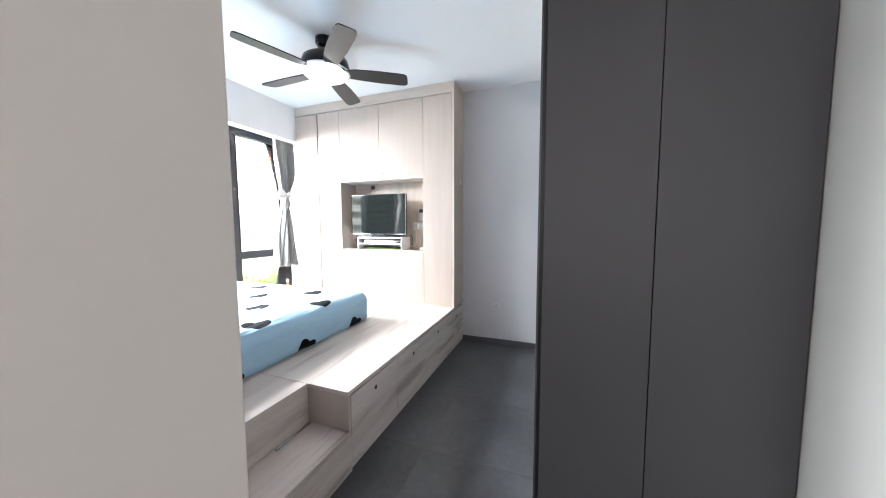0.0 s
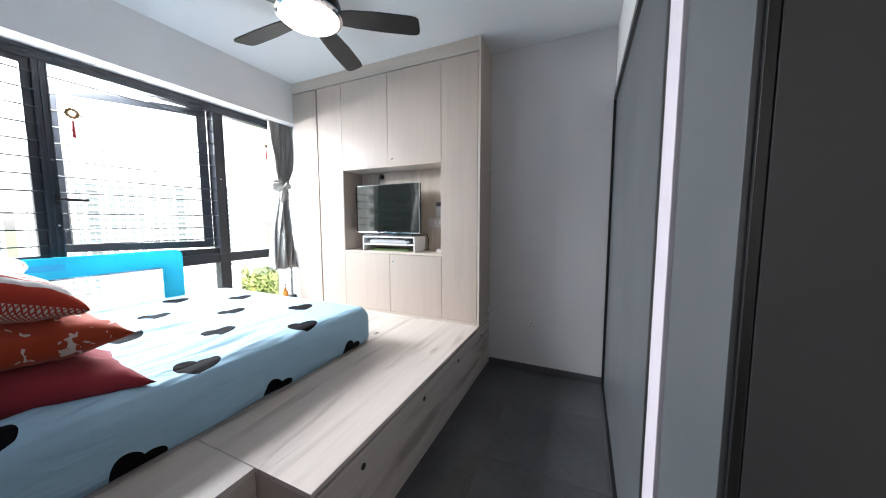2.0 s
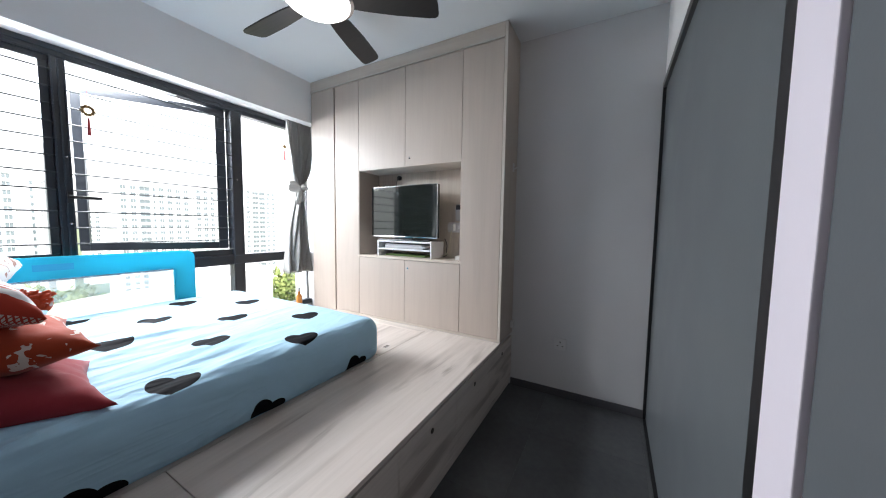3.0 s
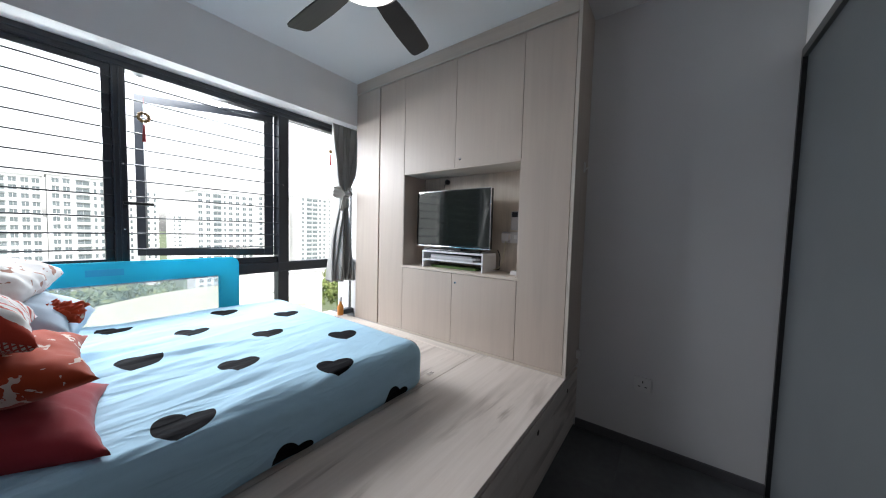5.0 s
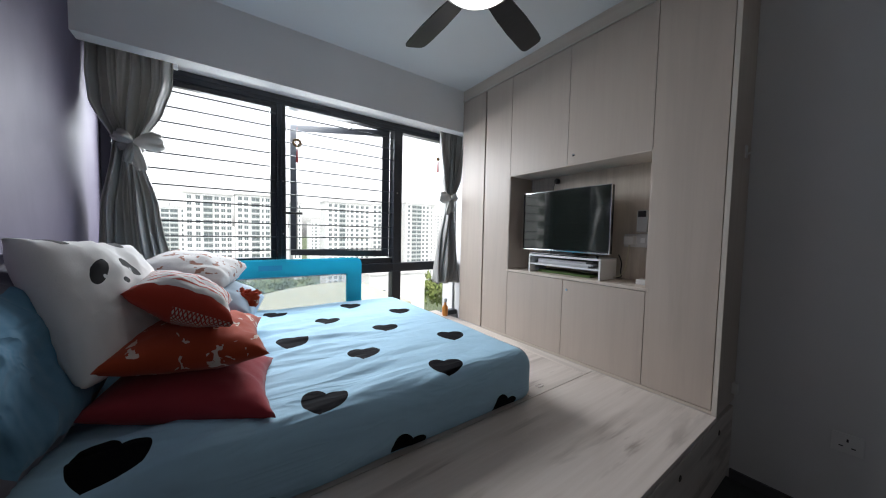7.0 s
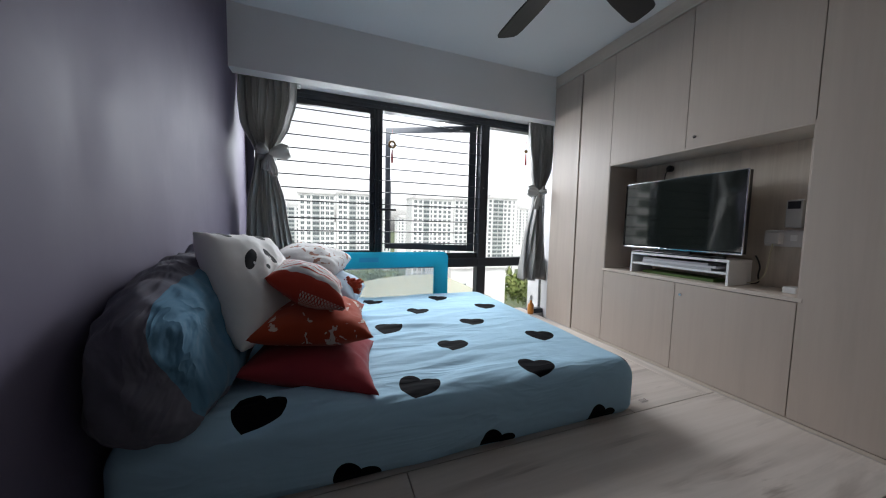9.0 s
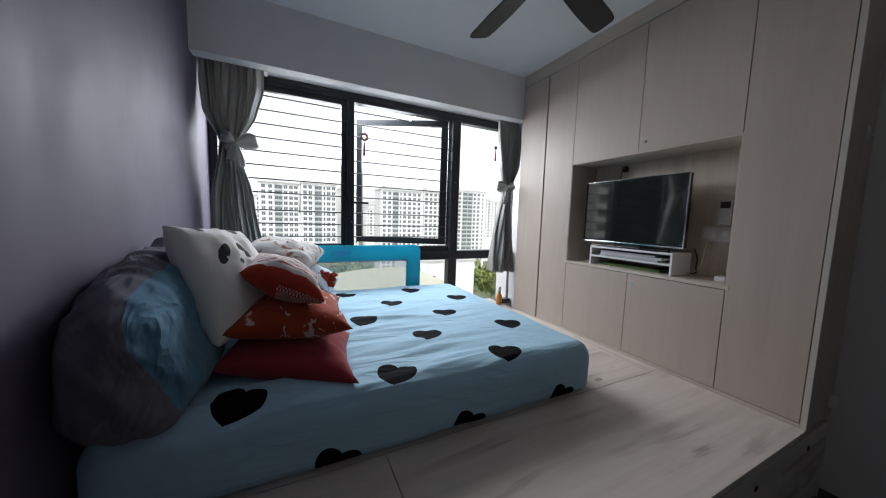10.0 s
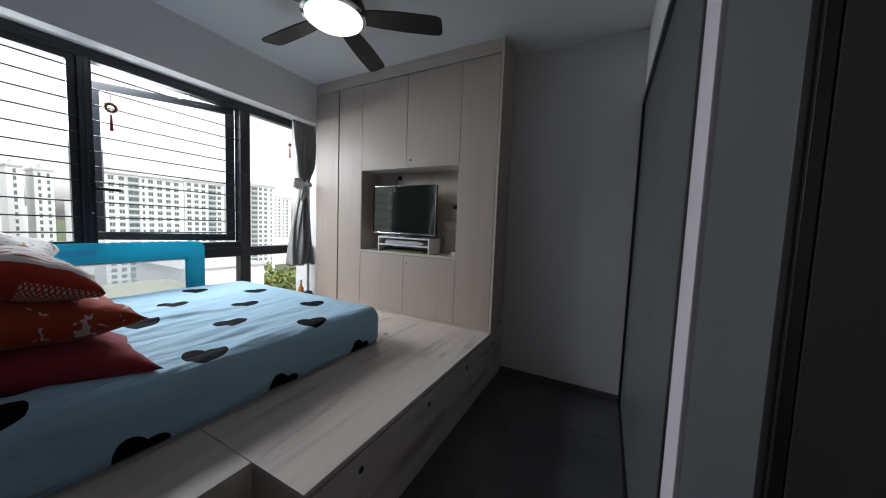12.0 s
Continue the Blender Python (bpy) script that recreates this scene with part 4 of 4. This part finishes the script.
tv = thing("television", None, None, "flat black television with silver edge, switched off", "television")
part("body", tvbox((-0.366, 0.366, 0.0, 0.035, 1.118, 1.557, 0.004)), M_BEZEL, tv)
part("screen", tvbox((-0.361, 0.361, -0.003, 0.001, 1.130, 1.552)), M_SCREEN, tv, "dark glossy screen")
part("edge_trim", tvbox((-0.369, 0.369, -0.004, 0.004, 1.114, 1.123, 0.001), (0.363, 0.369, -0.004, 0.004, 1.123, 1.560, 0.001), (-0.369, 0.363, -0.003, 0.003, 1.556, 1.560), (-0.369, -0.366, -0.003, 0.003, 1.123, 1.556)), M_CHROME, tv, "silver edge trim")
part("rear_shell", tvbox((-0.25, 0.25, 0.035, 0.07, 1.16, 1.45, 0.012)), M_BLACK, tv)
part("stand_neck", tvbox((-0.10, 0.10, 0.01, 0.03, 1.09, 1.12, 0.003)), M_BLACK, tv)
part("stand_base", tvbox((-0.24, 0.24, -0.04, 0.10, 1.0865, 1.096, 0.003)), M_MOTOR, tv)

shelf = thing("monitor_shelf", None, None, "small white two-tier shelf under the television", "shelf")
SX0, SX1, SY0, SY1 = -1.17, -0.606, 4.035, 4.24
part("top_board", boxes((SX0, SX1, SY0, SY1, 1.072, 1.0855, 0.001)), M_WHITEPL, shelf)
part("mid_board", boxes((SX0 + 0.013, SX1 - 0.013, SY0, SY1, 1.006, 1.018, 0.001)), M_WHITEPL, shelf)
part("side_board", boxes((SX0, SX0 + 0.012, SY0, SY1, NZ0 + 0.001, 1.071, 0.001)), M_WHITEPL, shelf)
part("side_board", boxes((SX1 - 0.012, SX1, SY0, SY1, NZ0 + 0.001, 1.071, 0.001)), M_WHITEPL, shelf)
for k, (w, c) in enumerate(((0.40, 0.42), (0.42, 0.55), (0.38, 0.36))):
    thing("magazine", boxes((SX0 + 0.08, SX0 + 0.08 + w, SY0 + 0.006 + 0.004 * k, SY0 + 0.19, 1.0185 + 0.013 * k, 1.031 + 0.013 * k, 0.001)), paint("paper_grey_%d" % k, (c, c, c * 1.03), 0.1, 0.7), "grey-white magazine lying on the small shelf", "magazine", group="magazines on the shelf")
thing("green_box", boxes((-1.12, -0.70, 4.09, 4.22, NZ0 + 0.001, NZ0 + 0.018, 0.002)), paint("green_card", (0.08, 0.15, 0.03), 0.1, 0.6), "flat green card box under the white shelf", "box")
M_WIRE = material("cable_cream", (0.55, 0.50, 0.36), 0.5)


def cable(name, pts, r, mat, label):
    cu = bpy.data.curves.new(name, "CURVE")
    cu.dimensions, cu.bevel_depth, cu.bevel_resolution = "3D", r, 2
    sp = cu.splines.new("NURBS")
    sp.points.add(len(pts) - 1)
    for p, co in zip(sp.points, pts):
        p.co = (*co, 1)
    sp.use_endpoint_u, sp.order_u = True, 3
    cu.materials.append(mat)
    return tagged(new(name, cu), label, "cable")


M_PLATE = material("socket_plate", (0.60, 0.59, 0.585), 0.4)
M_ADAPT = paint("aged_grey_plastic", (0.42, 0.41, 0.40), 0.08, 0.45)
sock = thing("double_socket", boxes((-0.575, -0.43, 4.262, 4.272, 1.165, 1.25, 0.004)), M_PLATE, "white double wall socket inside the niche", "socket")
part("plug", boxes((-0.558, -0.50, 4.215, 4.262, 1.178, 1.238, 0.006)), M_PLATE, sock)
part("switch", boxes((-0.475, -0.45, 4.258, 4.262, 1.195, 1.225, 0.001)), M_WHITEPL, sock)
ad = thing("power_adapter", boxes((-0.485, -0.425, 4.215, 4.271, 1.262, 1.40, 0.006)), M_ADAPT, "grey-white plug-in power adapter above the socket", "adapter")
part("printed_bars", boxes((-0.478, -0.432, 4.2135, 4.2148, 1.355, 1.392)), M_BLACK, ad, "black printed bars")
cable("power_cable", [(-0.53, 4.24, 1.19), (-0.53, 4.22, 1.12), (-0.53, 4.2, 1.03), (-0.54, 4.18, 0.985), (-0.60, 4.2, 0.957), (-0.66, 4.24, 0.956)], 0.0035, M_WIRE, "cream power cable drooping to the niche floor")
cable("black_cable", [(-0.60, 4.25, 1.11), (-0.575, 4.255, 1.06), (-0.585, 4.25, 1.0), (-0.57, 4.25, 0.957), (-0.62, 4.25, 0.955)], 0.004, M_BLACK, "black cable hanging behind the small shelf")
thing("small_white_box", boxes((-0.425, -0.375, 4.10, 4.17, NZ0 + 0.001, NZ0 + 0.032, 0.005)), M_PLATE, "tiny white plastic box on the niche floor", "box")
hk = thing("cable_grommet", lathe(bmesh.new(), [(0.022, 0), (0.022, 0.02), (0.012, 0.028)], pose(-1.10, 4.272, 1.66, 90, 0, 0), 16), M_BLACK, "black round grommet on the niche back", "grommet")
rm = thing("remote_control", boxes((-0.70, -0.64, 4.05, 4.075, 1.086, 1.100, 0.004)), M_BLACK, "black remote control on the white shelf", "remote control")
cable("coax_cable", [(-1.10, 4.25, 1.66), (-1.105, 4.22, 1.63), (-1.105, 4.22, 1.50), (-1.105, 4.22, 1.46)], 0.003, M_BLACK, "thin black cable behind the television")

# ---- small fittings on walls ----
ws = thing("wall_socket", boxes((0.325, 0.413, 4.291, 4.2995, 0.308, 0.394, 0.004)), M_PLATE, "white three-pin wall socket low on the wall", "socket")
for x, z, w, h in ((0.369, 0.366, 0.006, 0.014), (0.352, 0.338, 0.012, 0.005), (0.386, 0.338, 0.012, 0.005)):
    part("pin_hole", boxes((x - w / 2, x + w / 2, 4.2900, 4.2909, z - h / 2, z + h / 2)), M_BLACK, ws)
part("switch", boxes((0.335, 0.350, 4.2885, 4.291, 0.368, 0.386, 0.001)), M_PLATE, ws)
hook = thing("wall_hook", boxes((-0.0005, 0.006, 4.185, 4.215, 1.63, 1.69, 0.002)), M_PLATE, "white plastic hook on the cabinet side", "hook")
part("peg", rod(bmesh.new(), (0.004, 4.20, 1.645), (0.030, 4.20, 1.660), 0.005, 10), M_PLATE, hook)
thing("night_sensor", boxes((-0.0005, 0.022, 4.235, 4.275, 0.43, 0.485, 0.005)), M_PLATE, "small white sensor box on the cabinet side", "sensor")


# ---- outside: ground, woods, buildings ----
GZ = -40.0
M_GROUND = paint("grass_ground", (0.10, 0.13, 0.06), 0.3, 0.9)
bm = bmesh.new()
box(bm, -2500, -8, -2500, 2500, GZ - 2, GZ)
setting("ground", bm, M_GROUND, "grassy open ground far below the window", "ground")
M_BLD = paint("white_facade_paint", (0.75, 0.76, 0.76), 0.05, 0.7)
M_BLDG = paint("grey_facade_paint", (0.55, 0.58, 0.575), 0.06, 0.7)
M_WINF = material("far_window_glass", (0.15, 0.18, 0.19), 0.25)
M_ROOF = paint("flat_roof_grey", (0.6, 0.6, 0.6), 0.1, 0.8)

win_big = mesh_of("far_window", boxes((-0.05, 0.06, -0.85, -0.05, -0.75, 0.75), (-0.05, 0.06, 0.05, 0.85, -0.75, 0.75), (0.0, 0.30, -1.0, 1.0, 0.85, 1.0)), M_WINF)
win_wide = mesh_of("far_window", boxes((-0.05, 0.06, -1.7, -0.05, -0.9, 0.6), (-0.05, 0.06, 0.05, 1.7, -0.9, 0.6), (0.0, 0.5, -1.8, 1.8, 0.8, 1.0)), M_WINF)
win_slot = mesh_of("far_window", boxes((-0.05, 0.06, -0.4, 0.4, -0.75, 0.75), (0.0, 0.2, -0.5, 0.5, 0.85, 0.95)), M_WINF)


def block(x, y0, y1, zt, bays, storeys, label, storey=2.85, depth=14.0, step=0.0):
    """A slab block facing +x; bays: (offset, kind) along its front."""
    ob = tagged(new("apartment_building"), label, "building", group="apartment blocks outside")
    part("wall", boxes((x - depth, x, y0, y1, GZ, zt)), M_BLD, ob)
    part("roof", boxes((x - depth - 0.4, x + 0.5, y0 - 0.4, y1 + 0.4, zt, zt + 0.9), (x - depth * 0.7, x - 2.0, y0 + 3, y0 + (y1 - y0) * 0.45, zt + 0.9, zt + 3.0)), M_ROOF, ob)
    for off, kind in bays:
        if kind == "recess":
            part("recess_panel", boxes((x, x + 0.35, y0 + off - 2.0, y0 + off + 2.0, GZ, zt - 0.8)), M_BLDG, ob, "grey facade strip")
        for s in range(storeys):
            me = {"w": win_big, "recess": win_wide, "s": win_slot}[kind]
            w = new("window", me)
            w.parent = ob
            w.location = (x + (0.36 if kind == "recess" else 0.0), y0 + off, zt - 2.0 - storey * s)
    return ob


FAR = -187.0
block(FAR, -13.6, 5.2, 18.0, [(2.2, "w"), (5.4, "w"), (9.2, "recess"), (12.6, "w"), (15.2, "w"), (17.6, "w")], 17, "white slab apartment block with rows of windows")
block(FAR + 3, 6.4, 24.6, 18.6, [(2.0, "w"), (4.6, "w"), (8.6, "recess"), (11.8, "s"), (14.0, "w"), (16.6, "w")], 17, "white slab apartment block with rows of windows")
block(FAR, 50.5, 78.5, 18.4, [(2.4, "w"), (5.6, "w"), (9.4, "recess"), (12.8, "s"), (15.4, "w"), (18.6, "w"), (21.8, "w"), (25.0, "w")], 17, "white slab apartment block with rows of windows")
block(FAR - 3, 80.0, 98.5, 19.4, [(2.0, "w"), (5.2, "w"), (8.4, "w"), (12.4, "recess"), (16.0, "w")], 17, "white slab apartment block with rows of windows")
block(FAR, 103.0, 126.5, 21.3, [(2.4, "w"), (6.4, "recess"), (10.4, "recess"), (14.2, "w"), (17.4, "w"), (21.0, "s")], 17, "white slab apartment block with rows of windows")
block(FAR - 20, 29.5, 33.5, 18.5, [(2.0, "s")], 15, "narrow pale stair tower beside the slab block")
block(FAR - 24, 36.8, 42.0, 18.2, [(1.4, "s"), (3.8, "s")], 15, "narrow grey-white tower between two blocks")
block(FAR - 55, -32.0, -16.5, 13.5, [(2.2, "s"), (5.6, "recess"), (9.6, "recess"), (13.4, "s")], 13, "lower white slab block farther off", 2.85)
block(FAR - 80, 178.0, 196.0, 21.0, [(2.5, "s"), (6.0, "w"), (10.0, "s"), (14.0, "w")], 12, "distant pale block behind the others", 3.0)
block(FAR - 110, 65.0, 84.0, 9.0, [(2.0, "s"), (5.0, "w"), (8.5, "s"), (12.0, "w"), (15.5, "s")], 10, "distant pale block behind the others", 3.0)

block(FAR + 4, -52.0, -36.0, 19.0, [(2.0, "w"), (4.8, "w"), (8.4, "recess"), (12.4, "w")], 17, "white slab apartment block with rows of windows")
block(FAR, -96.0, -60.0, 18.0, [(2.4, "w"), (5.6, "recess"), (9.6, "w"), (12.8, "w"), (18.0, "recess"), (22.0, "w"), (26.0, "w"), (30.0, "recess"), (34.0, "w")], 16, "white slab apartment block with rows of windows")
block(FAR + 10, -160.0, -110.0, 16.0, [(3.0, "w"), (8.0, "recess"), (13.0, "w"), (18.0, "w"), (23.0, "recess"), (28.0, "w"), (33.0, "w"), (38.0, "recess"), (45.0, "w")], 15, "white slab apartment block with rows of windows")
block(FAR - 120, -60.0, 60.0, 3.0, [(8.0 + 9.0 * k, "w") for k in range(12)], 6, "long distant pale block", 3.0)

# a nearer block to the south-west; gallery shade is put into flat dark bands
def gallery_block(x, y0, y1, zt, depth):
    ob = tagged(new("apartment_building"), "pale slab block with long gallery bands in painted shade", "building", group="apartment blocks outside")
    part("wall", boxes((x - depth, x, y0, y1, GZ, zt)), M_BLD, ob)
    part("roof", boxes((x - depth - 0.4, x + 0.5, y0 - 0.4, y1 + 0.4, zt, zt + 0.9)), M_ROOF, ob)
    for k in range(18):
        z = zt - 3.2 - 2.85 * k
        part("gallery", boxes((x, x + 0.12, y0 + 0.8, y1 - 0.8, z, z + 1.45)), M_GALL, ob, "flat dark band with gallery shade painted in")
        part("parapet", boxes((x, x + 0.5, y0, y1, z - 1.3, z - 0.05)), M_BLD, ob)


# dark green-grey: the shade of the galleries is in this colour
M_GALL = paint("painted_gallery_shade", (0.10, 0.13, 0.115), 0.2, 0.8)
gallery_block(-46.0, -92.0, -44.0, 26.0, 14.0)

# low white hall with a small window and a pale barrel roof in front
hall = tagged(new("hall_building"), "low white hall with one small window", "building")
part("wall", boxes((-92.0, -70.0, 30.5, 46.0, GZ, -9.2)), M_BLD, hall)
part("roof", boxes((-92.5, -69.6, 30.1, 46.4, -9.2, -8.8)), M_ROOF, hall)
part("window", boxes((-70.02, -69.9, 33.2, 34.6, -14.2, -12.9)), M_WINF, hall)
def arched_roof(x0, x1, y0, y1, crown, radius, top, thick):
    """A shallow vault that runs along x, with its crown at y = crown."""
    bm = bmesh.new()
    rows = []
    for k in range(33):
        y = y0 + (y1 - y0) * k / 32
        z = top - radius + math.sqrt(radius ** 2 - (y - crown) ** 2)
        rows.append([bm.verts.new((x, y, z + dz)) for x, dz in ((x0, -thick), (x1, -thick), (x1, 0.0), (x0, 0.0))])
    for a, b in zip(rows, rows[1:]):
        for k in range(4):
            bm.faces.new((a[k], a[(k + 1) % 4], b[(k + 1) % 4], b[k]))
    bm.faces.new(rows[0])
    bm.faces.new(list(reversed(rows[-1])))
    return bm


pav = tagged(new("barrel_roof_hall"), "long hall with pale curved metal roof", "building")
part("roof", arched_roof(-74.0, -48.0, -12.0, 29.5, 24.0, 85.0, -10.9, 0.5), paint("pale_metal_roof", (0.44, 0.45, 0.34), 0.08, 0.5), pav, smooth=False)
part("wall", boxes((-73.0, -49.0, -11.0, 29.0, GZ, -19.4)), M_BLDG, pav)

# far woods: many leaf tufts in uneven crowns
M_LEAF = material("leaf_green", (0.07, 0.12, 0.03), 0.7, spec=0.2)
_o = node(M_LEAF, "ShaderNodeNewGeometry")
set_color(M_LEAF, mix(M_LEAF, (0.085, 0.125, 0.032), (0.25, 0.29, 0.10), _o.outputs["Random Per Island"]))
rng = random.Random(7)


def woods(name, spots, label, leaf):
    vs, fs = [], []
    for cx, cy, cz, r in spots:
        for _ in range(330):
            d = Vector((rng.gauss(0, 1), rng.gauss(0, 1), rng.gauss(0, 0.8))).normalized()
            rr = r * (0.62 + 0.38 * rng.random()) * (1 + 0.3 * noise.noise(d * 2.5 + Vector((cx, cy, 0))))
            p = Vector((cx, cy, cz)) + d * rr
            a = Vector((rng.gauss(0, 1), rng.gauss(0, 1), rng.gauss(0, 1))).normalized()
            b = a.cross(d)
            if b.length < 0.05:
                continue
            b.normalize()
            s = leaf * (0.6 + 0.8 * rng.random())
            k = len(vs)
            vs += [p - a * s, p + b * s * 0.5, p + a * s, p - b * s * 0.5]
            fs.append((k, k + 1, k + 2, k + 3))
    me = bpy.data.meshes.new(name)
    me.from_pydata([tuple(v) for v in vs], [], fs)
    me.materials.append(M_LEAF)
    return tagged(new(name, me), label, "trees", kind="stuff")


spots = [(-120 + rng.uniform(-14, 14), rng.uniform(-36, 25), rng.uniform(-24, -18), rng.uniform(3.5, 6.0)) for _ in range(44)]
spots += [(-98 + rng.uniform(-12, 12), rng.uniform(58, 130), rng.uniform(-27, -19), rng.uniform(3.5, 6.0)) for _ in range(40)]
woods("far_woods", spots, "green wooded slope beyond the halls", 0.9)
spots = [(-58 + rng.uniform(-5, 5), rng.uniform(45, 68), rng.uniform(-17.5, -12.9), rng.uniform(1.6, 2.6)) for _ in range(56)]
woods("near_trees", spots, "green tree crowns below the window", 0.32)
setting("road", boxes((-56, -30, -60, 120, GZ + 0.01, GZ + 0.06)), paint("pale_concrete_road", (0.42, 0.41, 0.39), 0.1, 0.85), "pale concrete road below", "road")

# ---- floor tiles ----
TS = 0.6
tile_me = {}
for i in range(5):
    for j in range(11):
        x0, y0 = max(-0.1, -0.31 + TS * i), -1.6 + TS * j
        x1, y1 = min(1.62, -0.31 + TS * (i + 1)), min(4.3, y0 + TS)
        if y1 <= 1.41:
            x0 = max(x0, 0.431)
        if x1 - x0 < 0.02 or y1 - y0 < 0.02:
            continue
        w, h = round(x1 - x0 - 0.0012, 4), round(y1 - y0 - 0.0012, 4)
        if (w, h) not in tile_me:
            tile_me[(w, h)] = mesh_of("tile", boxes((-w / 2, w / 2, -h / 2, h / 2, -0.008, 0.0)), M_FLOOR)
        t = new("tile", tile_me[(w, h)])
        t.location = ((x0 + x1) / 2, (y0 + y1) / 2, FZ)
        t.parent = floor
